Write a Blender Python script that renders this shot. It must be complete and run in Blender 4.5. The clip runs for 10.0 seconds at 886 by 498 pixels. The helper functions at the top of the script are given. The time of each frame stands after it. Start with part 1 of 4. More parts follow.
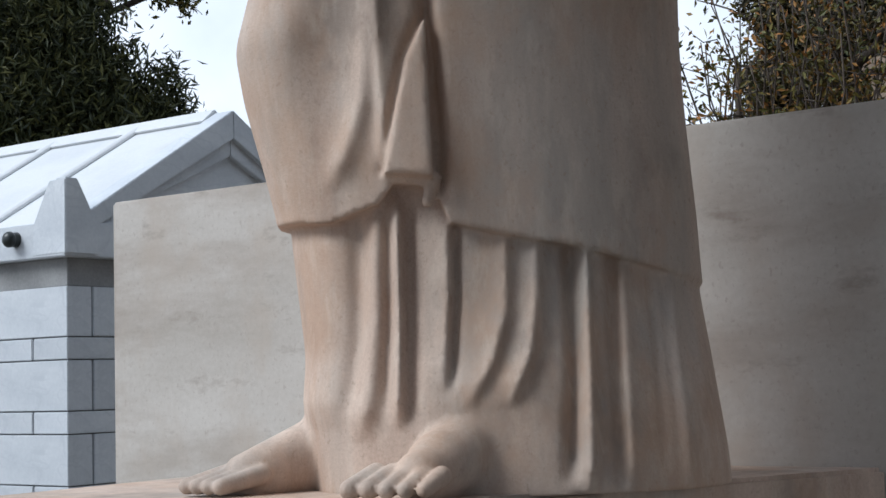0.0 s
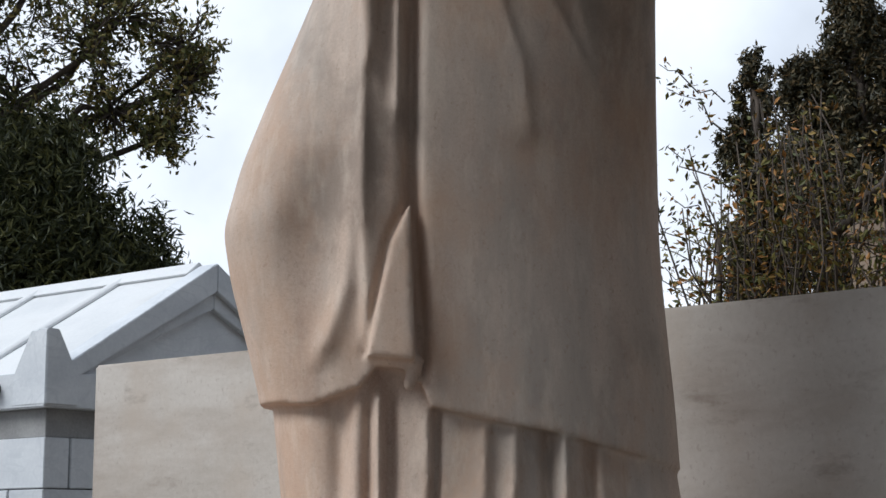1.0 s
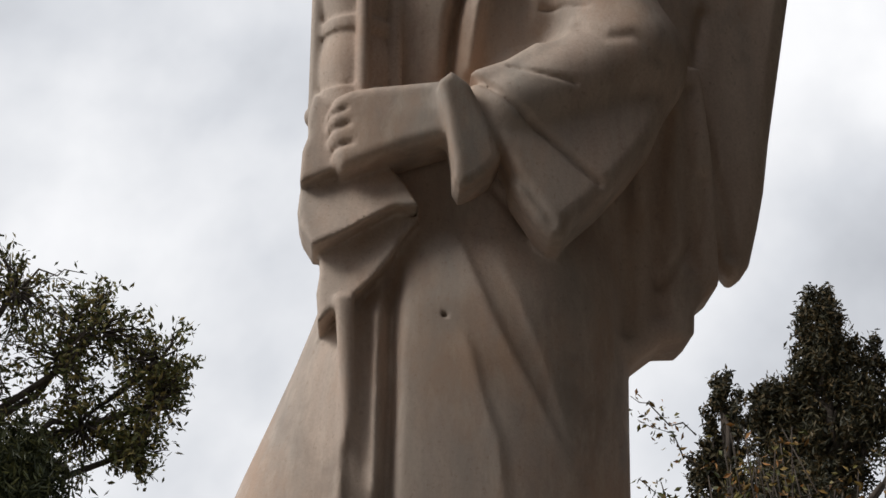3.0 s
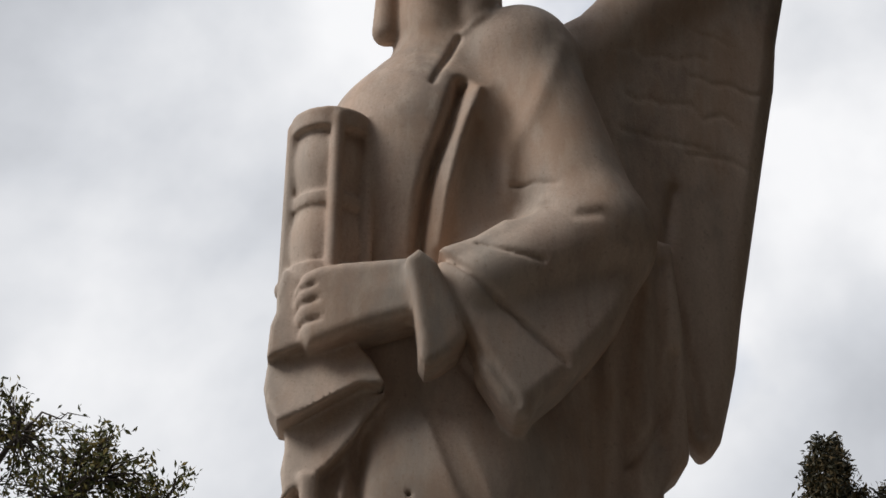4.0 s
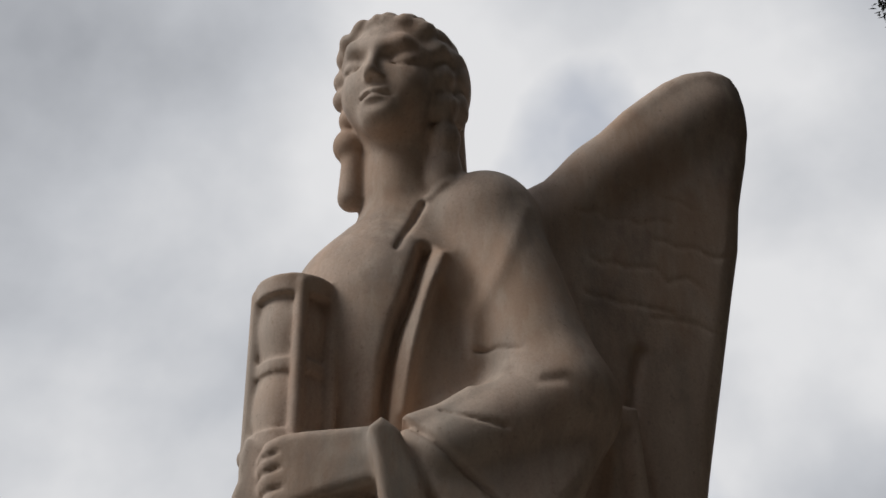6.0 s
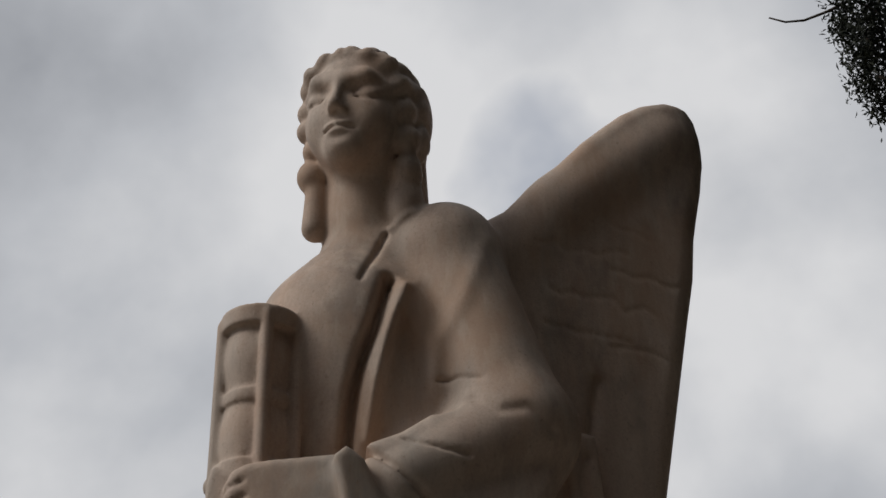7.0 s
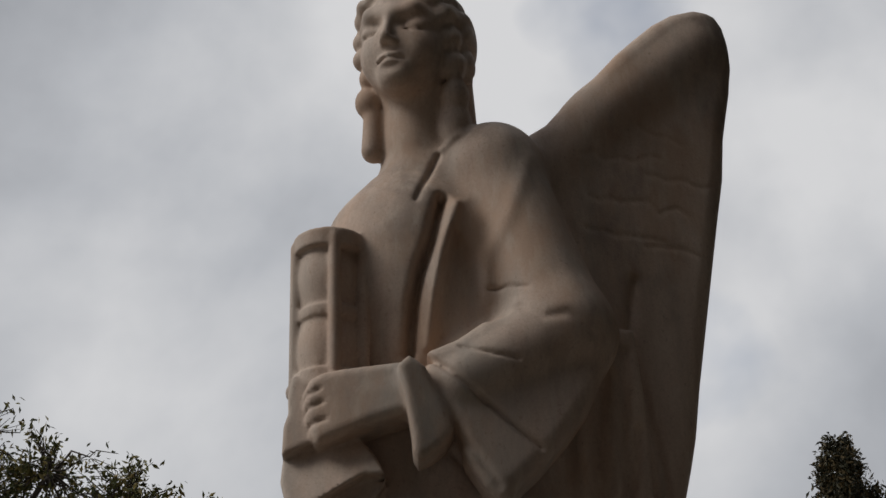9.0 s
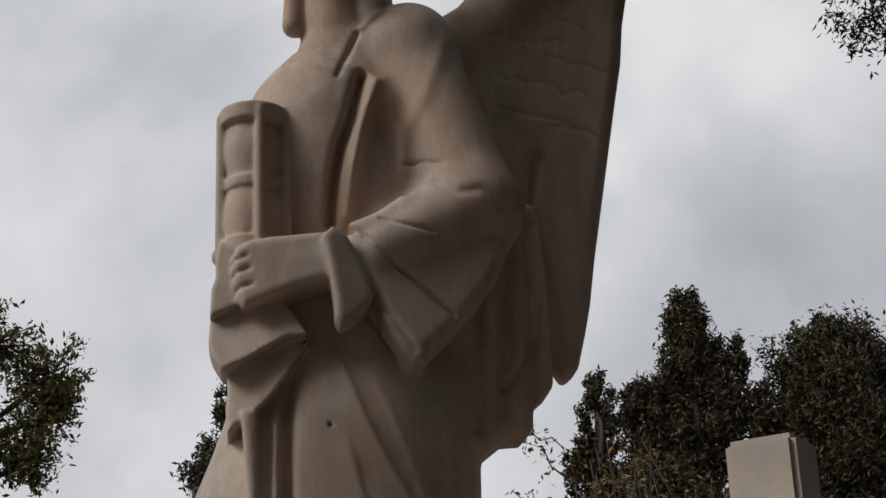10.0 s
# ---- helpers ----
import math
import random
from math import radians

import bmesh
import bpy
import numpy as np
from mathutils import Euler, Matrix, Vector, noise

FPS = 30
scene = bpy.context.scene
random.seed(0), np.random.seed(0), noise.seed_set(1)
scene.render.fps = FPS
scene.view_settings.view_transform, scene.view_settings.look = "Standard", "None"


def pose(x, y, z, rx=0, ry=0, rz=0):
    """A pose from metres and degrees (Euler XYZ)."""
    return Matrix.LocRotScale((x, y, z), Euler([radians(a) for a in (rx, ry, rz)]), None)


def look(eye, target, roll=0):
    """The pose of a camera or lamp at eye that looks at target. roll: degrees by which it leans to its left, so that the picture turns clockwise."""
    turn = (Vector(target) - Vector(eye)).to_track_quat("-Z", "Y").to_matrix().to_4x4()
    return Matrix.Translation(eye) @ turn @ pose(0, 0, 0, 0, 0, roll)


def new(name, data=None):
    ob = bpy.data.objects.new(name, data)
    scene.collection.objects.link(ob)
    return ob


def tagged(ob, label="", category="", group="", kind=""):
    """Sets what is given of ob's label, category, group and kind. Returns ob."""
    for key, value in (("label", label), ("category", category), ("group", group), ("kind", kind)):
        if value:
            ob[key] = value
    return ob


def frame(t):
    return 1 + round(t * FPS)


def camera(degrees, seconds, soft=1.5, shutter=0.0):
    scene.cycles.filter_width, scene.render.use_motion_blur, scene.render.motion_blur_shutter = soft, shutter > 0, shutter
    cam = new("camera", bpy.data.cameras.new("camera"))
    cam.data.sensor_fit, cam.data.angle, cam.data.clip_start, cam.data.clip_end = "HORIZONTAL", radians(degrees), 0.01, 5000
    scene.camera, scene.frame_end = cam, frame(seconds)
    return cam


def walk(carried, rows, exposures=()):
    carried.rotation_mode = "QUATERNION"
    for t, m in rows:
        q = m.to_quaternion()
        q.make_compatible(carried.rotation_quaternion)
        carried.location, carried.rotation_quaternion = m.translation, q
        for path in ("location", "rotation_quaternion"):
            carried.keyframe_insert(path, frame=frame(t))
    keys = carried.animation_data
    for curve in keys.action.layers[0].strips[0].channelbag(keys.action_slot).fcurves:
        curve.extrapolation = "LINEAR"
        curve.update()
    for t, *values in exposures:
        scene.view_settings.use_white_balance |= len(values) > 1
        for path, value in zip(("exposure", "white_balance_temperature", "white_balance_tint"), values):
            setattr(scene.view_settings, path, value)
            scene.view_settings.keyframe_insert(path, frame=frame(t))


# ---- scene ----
cam = camera(30.9, 10.0)
PATH = [
    (0, (1.714, -2.6, 1.681), (0.49, -1.026, 1.846), -1.5),
    (0.5, (1.729, -2.612, 1.706), (0.523, -1.036, 1.949), -1.2),
    (1, (1.744, -2.638, 1.738), (0.555, -1.068, 2.086), -0.4),
    (1.5, (1.742, -2.667, 1.766), (0.555, -1.116, 2.197), 0.5),
    (2, (1.748, -2.679, 1.807), (0.588, -1.139, 2.343), 0.4),
    (2.5, (1.754, -2.692, 1.838), (0.616, -1.177, 2.479), 0.4),
    (3, (1.774, -2.695, 1.861), (0.675, -1.185, 2.577), 0.2),
    (3.2, (1.784, -2.698, 1.873), (0.701, -1.199, 2.634), 0.0),
    (4.5, (1.905, -2.642, 1.952), (0.831, -1.232, 2.879), 1.0),
    (5, (1.914, -2.638, 1.956), (0.845, -1.265, 2.942), 0.6),
    (5.5, (1.899, -2.629, 1.956), (0.857, -1.265, 2.982), 0.7),
    (7, (1.926, -2.721, 1.941), (0.978, -1.316, 3.003), -0.75),
    (7.5, (2.019, -2.762, 1.939), (1.01, -1.391, 2.989), 0.5),
    (8, (2.194, -2.84, 1.947), (1.105, -1.467, 2.911), 0.5),
    (8.5, (2.233, -2.887, 1.919), (1.098, -1.527, 2.847), -0.5),
    (9, (2.228, -3.036, 1.925), (1.142, -1.607, 2.805), -1.7),
    (9.5, (2.21, -3.202, 1.912), (1.193, -1.7, 2.754), -1.8),
    (10, (2.241, -3.339, 1.904), (1.258, -1.741, 2.598), -2.3),
]
walk(cam, [(t, look(e, g, r)) for t, e, g, r in PATH],
     [(0, 0.20, 5650, 7), (1, 0.15, 5900, 8), (2.5, -0.08, 6400, 10), (4.5, -0.25, 6450, 10), (5.5, -0.42, 6450, 10), (7.5, -0.7, 6450, 10), (9.5, -0.72, 6450, 10), (10, -0.52, 6450, 10)])

# ---- light ----
world = bpy.data.worlds.new("world")
scene.world = world
world.use_nodes = True
GAP = (-0.400, 0.716, 0.572)
SUN_AZ, SUN_EL = radians(231), radians(42)     # from -x, -y


def sky_nodes():
    nt = world.node_tree
    n, l = nt.nodes, nt.links
    n.clear()
    out = n.new("ShaderNodeOutputWorld")
    sky = n.new("ShaderNodeTexSky")
    sky.sky_type = "NISHITA"
    sky.sun_disc = False
    sky.sun_elevation = SUN_EL
    sky.sun_rotation = math.pi / 2 - SUN_AZ
    b_sky = n.new("ShaderNodeBackground")
    b_sky.inputs["Strength"].default_value = 0.15
    l.new(sky.outputs[0], b_sky.inputs[0])
    co = n.new("ShaderNodeTexCoord")
    mp = n.new("ShaderNodeMapping")
    mp.inputs["Scale"].default_value = (1.0, 1.0, 1.15)
    mp.inputs["Location"].default_value = (1.3, 0.7, 2.2)
    l.new(co.outputs["Generated"], mp.inputs[0])
    big = n.new("ShaderNodeTexNoise")
    big.inputs["Scale"].default_value = 2.9
    big.inputs["Detail"].default_value = 6.0
    big.inputs["Roughness"].default_value = 0.48
    big.inputs["Distortion"].default_value = 0.1
    l.new(mp.outputs[0], big.inputs["Vector"])
    ramp = n.new("ShaderNodeValToRGB")
    e = ramp.color_ramp.elements
    e[0].position, e[0].color = 0.36, (0.46, 0.48, 0.52, 1)
    e[1].position, e[1].color = 0.64, (1.08, 1.08, 1.09, 1)
    mid = ramp.color_ramp.elements.new(0.5)
    mid.color = (0.76, 0.78, 0.82, 1)
    l.new(big.outputs[0], ramp.inputs[0])
    b_cl = n.new("ShaderNodeBackground")
    b_cl.inputs["Strength"].default_value = 1.0
    l.new(ramp.outputs[0], b_cl.inputs[0])
    gap = n.new("ShaderNodeTexNoise")
    gap.inputs["Scale"].default_value = 4.3
    gap.inputs["Detail"].default_value = 5.0
    mp2 = n.new("ShaderNodeMapping")
    mp2.inputs["Location"].default_value = (4.1, 0.6, 2.3)
    l.new(co.outputs["Generated"], mp2.inputs[0])
    l.new(mp2.outputs[0], gap.inputs["Vector"])
    cover = n.new("ShaderNodeMapRange")
    cover.inputs["From Min"].default_value = 0.86
    cover.inputs["From Max"].default_value = 0.64
    cover.inputs["To Min"].default_value = 0.35
    # one thin place in the cover, above the trees
    dot = n.new("ShaderNodeVectorMath")
    dot.operation = "DOT_PRODUCT"
    dot.inputs[1].default_value = GAP
    l.new(co.outputs["Generated"], dot.inputs[0])
    near = n.new("ShaderNodeMapRange")
    near.inputs["From Min"].default_value = 0.9962
    near.inputs["From Max"].default_value = 0.9995
    near.inputs["To Max"].default_value = 0.25
    l.new(dot.outputs["Value"], near.inputs["Value"])
    more = n.new("ShaderNodeMath")
    more.operation = "ADD"
    l.new(gap.outputs[0], more.inputs[0])
    l.new(near.outputs[0], more.inputs[1])
    l.new(more.outputs[0], cover.inputs["Value"])
    mix = n.new("ShaderNodeMixShader")
    l.new(cover.outputs[0], mix.inputs[0])
    l.new(b_sky.outputs[0], mix.inputs[1])
    l.new(b_cl.outputs[0], mix.inputs[2])
    l.new(mix.outputs[0], out.inputs[0])


sky_nodes()
sun = new("sun", bpy.data.lights.new("sun", "SUN"))
sun.data.energy, sun.data.angle, sun.data.color = 2.2, radians(28), (1.0, 0.95, 0.88)
d = Vector((math.cos(SUN_AZ) * math.cos(SUN_EL), math.sin(SUN_AZ) * math.cos(SUN_EL), math.sin(SUN_EL)))
sun.matrix_world = look(d * 30, (0, 0, 0))


# ---- materials ----
def material(name, dark, light, rough=0.7, scale=3.0, grain=60.0, bump=0.25, stretch=(1, 1, 1), stain=None,
             stain_scale=1.3, stain_from=0.52, stain_to=0.72, per_object=0.0, specular=0.4, vein=None, streak=None, speck=None, crust=None, rust=None, pale=None, blot=None):
    m = bpy.data.materials.new(name)
    m.use_nodes = True
    n, l = m.node_tree.nodes, m.node_tree.links
    bs = n["Principled BSDF"]
    co = n.new("ShaderNodeTexCoord")
    mp = n.new("ShaderNodeMapping")
    mp.inputs["Scale"].default_value = stretch
    l.new(co.outputs["Object"], mp.inputs[0])

    def tex(s, detail, vec, rough_=0.6):
        t = n.new("ShaderNodeTexNoise")
        t.inputs["Scale"].default_value = s
        t.inputs["Detail"].default_value = detail
        t.inputs["Roughness"].default_value = rough_
        l.new(vec, t.inputs["Vector"])
        return t

    t1 = tex(scale, 6, mp.outputs[0])
    t2 = tex(grain, 4, co.outputs["Object"], 0.7)
    add = n.new("ShaderNodeMath")
    add.operation = "MULTIPLY_ADD"
    add.inputs[1].default_value = 0.45
    l.new(t2.outputs[0], add.inputs[0])
    l.new(t1.outputs[0], add.inputs[2])
    rng = n.new("ShaderNodeMapRange")
    rng.inputs["From Min"].default_value = 0.5
    rng.inputs["From Max"].default_value = 0.95
    l.new(add.outputs[0], rng.inputs["Value"])
    mix = n.new("ShaderNodeMix")
    mix.data_type = "RGBA"
    mix.inputs["A"].default_value = (*dark, 1)
    mix.inputs["B"].default_value = (*light, 1)
    l.new(rng.outputs[0], mix.inputs["Factor"])
    col = mix.outputs["Result"]
    if stain:
        t3 = tex(stain_scale, 7, mp.outputs[0], 0.62)
        r3 = n.new("ShaderNodeMapRange")
        r3.inputs["From Min"].default_value = stain_from
        r3.inputs["From Max"].default_value = stain_to
        l.new(t3.outputs[0], r3.inputs["Value"])
        mx = n.new("ShaderNodeMix")
        mx.data_type = "RGBA"
        l.new(r3.outputs[0], mx.inputs["Factor"])
        l.new(col, mx.inputs["A"])
        mx.inputs["B"].default_value = (*stain, 1)
        col = mx.outputs["Result"]
    for colour, sc, vec_scale, lo, hi, amount in ((streak, 1.0, (15, 15, 1.7), 0.50, 0.75, 0.42), (speck, 1.0, (95, 95, 70), 0.58, 0.70, 0.55),
                                                  (crust, 1.0, (3.1, 3.1, 2.2), 0.52, 0.66, 0.65),
                                                  (rust, 1.0, (4.3, 4.3, 2.6), 0.48, 0.66, 0.6),
                                                  (pale, 1.0, (28, 28, 10), 0.52, 0.68, 0.2),
                                                  (blot, 1.0, (4.5, 4.5, 11), 0.59, 0.72, 0.6)):
        if colour:
            mq = n.new("ShaderNodeMapping")
            mq.inputs["Scale"].default_value = vec_scale
            l.new(co.outputs["Object"], mq.inputs[0])
            tq = tex(sc, 5, mq.outputs[0], 0.65)
            rq = n.new("ShaderNodeMapRange")
            rq.inputs["From Min"].default_value = lo
            rq.inputs["From Max"].default_value = hi
            rq.inputs["To Max"].default_value = amount
            l.new(tq.outputs[0], rq.inputs["Value"])
            mq2 = n.new("ShaderNodeMix")
            mq2.data_type = "RGBA"
            l.new(rq.outputs[0], mq2.inputs["Factor"])
            l.new(col, mq2.inputs["A"])
            mq2.inputs["B"].default_value = (*colour, 1)
            col = mq2.outputs["Result"]
    if vein:
        wv = n.new("ShaderNodeTexNoise")
        wv.inputs["Scale"].default_value = 1.6
        wv.inputs["Detail"].default_value = 9
        wv.inputs["Distortion"].default_value = 1.6
        l.new(mp.outputs[0], wv.inputs["Vector"])
        dist = n.new("ShaderNodeMath")
        dist.operation = "SUBTRACT"
        dist.inputs[1].default_value = 0.5
        l.new(wv.outputs[0], dist.inputs[0])
        ab = n.new("ShaderNodeMath")
        ab.operation = "ABSOLUTE"
        l.new(dist.outputs[0], ab.inputs[0])
        rv = n.new("ShaderNodeMapRange")
        rv.inputs["From Min"].default_value = 0.03
        rv.inputs["From Max"].default_value = 0.0
        rv.inputs["To Max"].default_value = 0.5
        l.new(ab.outputs[0], rv.inputs["Value"])
        mv = n.new("ShaderNodeMix")
        mv.data_type = "RGBA"
        l.new(rv.outputs[0], mv.inputs["Factor"])
        l.new(col, mv.inputs["A"])
        mv.inputs["B"].default_value = (*vein, 1)
        col = mv.outputs["Result"]
    if per_object:
        oi = n.new("ShaderNodeObjectInfo")
        rr = n.new("ShaderNodeMapRange")
        rr.inputs["To Min"].default_value = 1 - per_object
        rr.inputs["To Max"].default_value = 1 + per_object
        l.new(oi.outputs["Random"], rr.inputs["Value"])
        hs = n.new("ShaderNodeHueSaturation")
        l.new(rr.outputs[0], hs.inputs["Value"])
        l.new(col, hs.inputs["Color"])
        col = hs.outputs[0]
    l.new(col, bs.inputs["Base Color"])
    bs.inputs["Roughness"].default_value = rough
    bs.inputs["Specular IOR Level"].default_value = specular
    bp = n.new("ShaderNodeBump")
    bp.inputs["Strength"].default_value = bump
    bp.inputs["Distance"].default_value = 0.01
    l.new(add.outputs[0], bp.inputs["Height"])
    l.new(bp.outputs[0], bs.inputs["Normal"])
    return m


def leaf_material(name, a, b, c):
    m = bpy.data.materials.new(name)
    m.use_nodes = True
    n, l = m.node_tree.nodes, m.node_tree.links
    bs = n["Principled BSDF"]
    g = n.new("ShaderNodeNewGeometry")
    r = n.new("ShaderNodeValToRGB")
    r.color_ramp.elements[0].color = (*a, 1)
    r.color_ramp.elements[1].color = (*c, 1)
    r.color_ramp.elements.new(0.55).color = (*b, 1)
    l.new(g.outputs["Random Per Island"], r.inputs[0])
    l.new(r.outputs[0], bs.inputs["Base Color"])
    bs.inputs["Roughness"].default_value = 0.55
    bs.inputs["Specular IOR Level"].default_value = 0.3
    return m


M_STATUE = material("statue_marble", (0.45, 0.333, 0.266), (0.71, 0.572, 0.470), 0.66, 3.0, 150, 0.22,
                    (2.4, 2.4, 0.40), (0.37, 0.325, 0.285), 1.4, 0.43, 0.66, specular=0.25, streak=(0.38, 0.315, 0.26), speck=(0.34, 0.25, 0.19), crust=(0.25, 0.20, 0.165), rust=(0.50, 0.325, 0.22), pale=(0.80, 0.70, 0.59))
M_SLAB = material("slab_marble", (0.45, 0.41, 0.365), (0.60, 0.56, 0.515), 0.5, 1.4, 60, 0.12,
                  (0.9, 0.9, 3.0), (0.36, 0.30, 0.25), 1.5, 0.53, 0.76, speck=(0.36, 0.30, 0.26), rust=(0.47, 0.40, 0.335), blot=(0.25, 0.195, 0.16))
M_WHITE = material("white_marble", (0.52, 0.55, 0.59), (0.69, 0.715, 0.745), 0.45, 2.0, 40, 0.08,
                   (1, 1, 2.0), (0.50, 0.53, 0.57), 0.9, 0.5, 0.8, per_object=0.07, vein=(0.5, 0.53, 0.57))
M_ROOF = material("roof_marble", (0.58, 0.60, 0.62), (0.73, 0.74, 0.75), 0.55, 1.6, 50, 0.1,
                  (1, 1, 1), (0.55, 0.56, 0.57), 1.6, 0.55, 0.8)
M_GREY = material("grey_marble", (0.20, 0.20, 0.20), (0.36, 0.36, 0.36), 0.8, 3.0, 50, 0.3)
M_JOINT = material("mortar", (0.12, 0.12, 0.12), (0.22, 0.22, 0.22), 0.9, 5, 60, 0.3)
M_STELE = material("stele_stone", (0.44, 0.36, 0.295), (0.60, 0.505, 0.42), 0.6, 3, 50, 0.15,
                   (1, 1, 1), (0.36, 0.33, 0.30), 2, 0.5, 0.75)
M_WALL = material("old_wall", (0.16, 0.12, 0.09), (0.30, 0.23, 0.17), 0.9, 2.5, 25, 0.5,
                  (1, 1, 1), (0.10, 0.08, 0.065), 1.1, 0.48, 0.7)
M_GROUND = material("gravel_ground", (0.085, 0.074, 0.060), (0.17, 0.15, 0.122), 0.95, 0.8, 30, 0.5)
M_BARK = material("bark", (0.045, 0.035, 0.028), (0.12, 0.095, 0.075), 0.9, 6, 40, 0.6, (3, 3, 0.6))
M_LAMP = material("black_metal", (0.012, 0.014, 0.014), (0.03, 0.035, 0.035), 0.3, 5, 60, 0.05)
M_OLIVE = leaf_material("broad_leaf", (0.042, 0.050, 0.014), (0.12, 0.118, 0.032), (0.26, 0.19, 0.06))
M_PINE = leaf_material("dark_needle", (0.014, 0.019, 0.007), (0.040, 0.047, 0.014), (0.095, 0.092, 0.026))
M_CYP = leaf_material("cypress_leaf", (0.018, 0.018, 0.010), (0.045, 0.042, 0.019), (0.125, 0.084, 0.034))
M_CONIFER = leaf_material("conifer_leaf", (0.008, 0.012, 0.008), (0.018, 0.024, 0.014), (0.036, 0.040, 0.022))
M_RUST = leaf_material("autumn_leaf", (0.06, 0.07, 0.018), (0.16, 0.13, 0.030), (0.34, 0.15, 0.04))


# ---- helpers of this scene ----
def mesh_of(name, bm):
    me = bpy.data.meshes.new(name)
    bm.to_mesh(me)
    bm.free()
    return me


def part(name, bm, mat, parent, label="", smooth=False):
    me = mesh_of(name, bm)
    me.materials.append(mat)
    if smooth:
        me.shade_smooth()
    ob = new(name, me)
    if parent:
        ob.parent = parent
    if label:
        ob["label"] = label
    return ob


def empty(name, label, category, at=(0, 0, 0), kind="", group=""):
    ob = new(name)
    ob.location = at
    return tagged(ob, label, category, group, kind)


def box(lo, hi, bevel=0.0, bm=None):
    bm = bm or bmesh.new()
    r = bmesh.ops.create_cube(bm, size=1)
    for v in r["verts"]:
        v.co = Vector([lo[i] + (v.co[i] + 0.5) * (hi[i] - lo[i]) for i in range(3)])
    if bevel:
        es = list({e for v in r["verts"] for e in v.link_edges})
        bmesh.ops.bevel(bm, geom=es, offset=bevel, segments=2, affect="EDGES")
    return bm


def prism(points, vec, bevel=0.0):
    """A solid: the outline pushed along vec."""
    bm = bmesh.new()
    f = bm.faces.new([bm.verts.new(p) for p in points])
    r = bmesh.ops.extrude_face_region(bm, geom=[f])
    bmesh.ops.translate(bm, verts=[g for g in r["geom"] if isinstance(g, bmesh.types.BMVert)], vec=vec)
    bmesh.ops.recalc_face_normals(bm, faces=bm.faces)
    if bevel:
        bmesh.ops.bevel(bm, geom=list(bm.edges), offset=bevel, segments=2, affect="EDGES")
    return bm


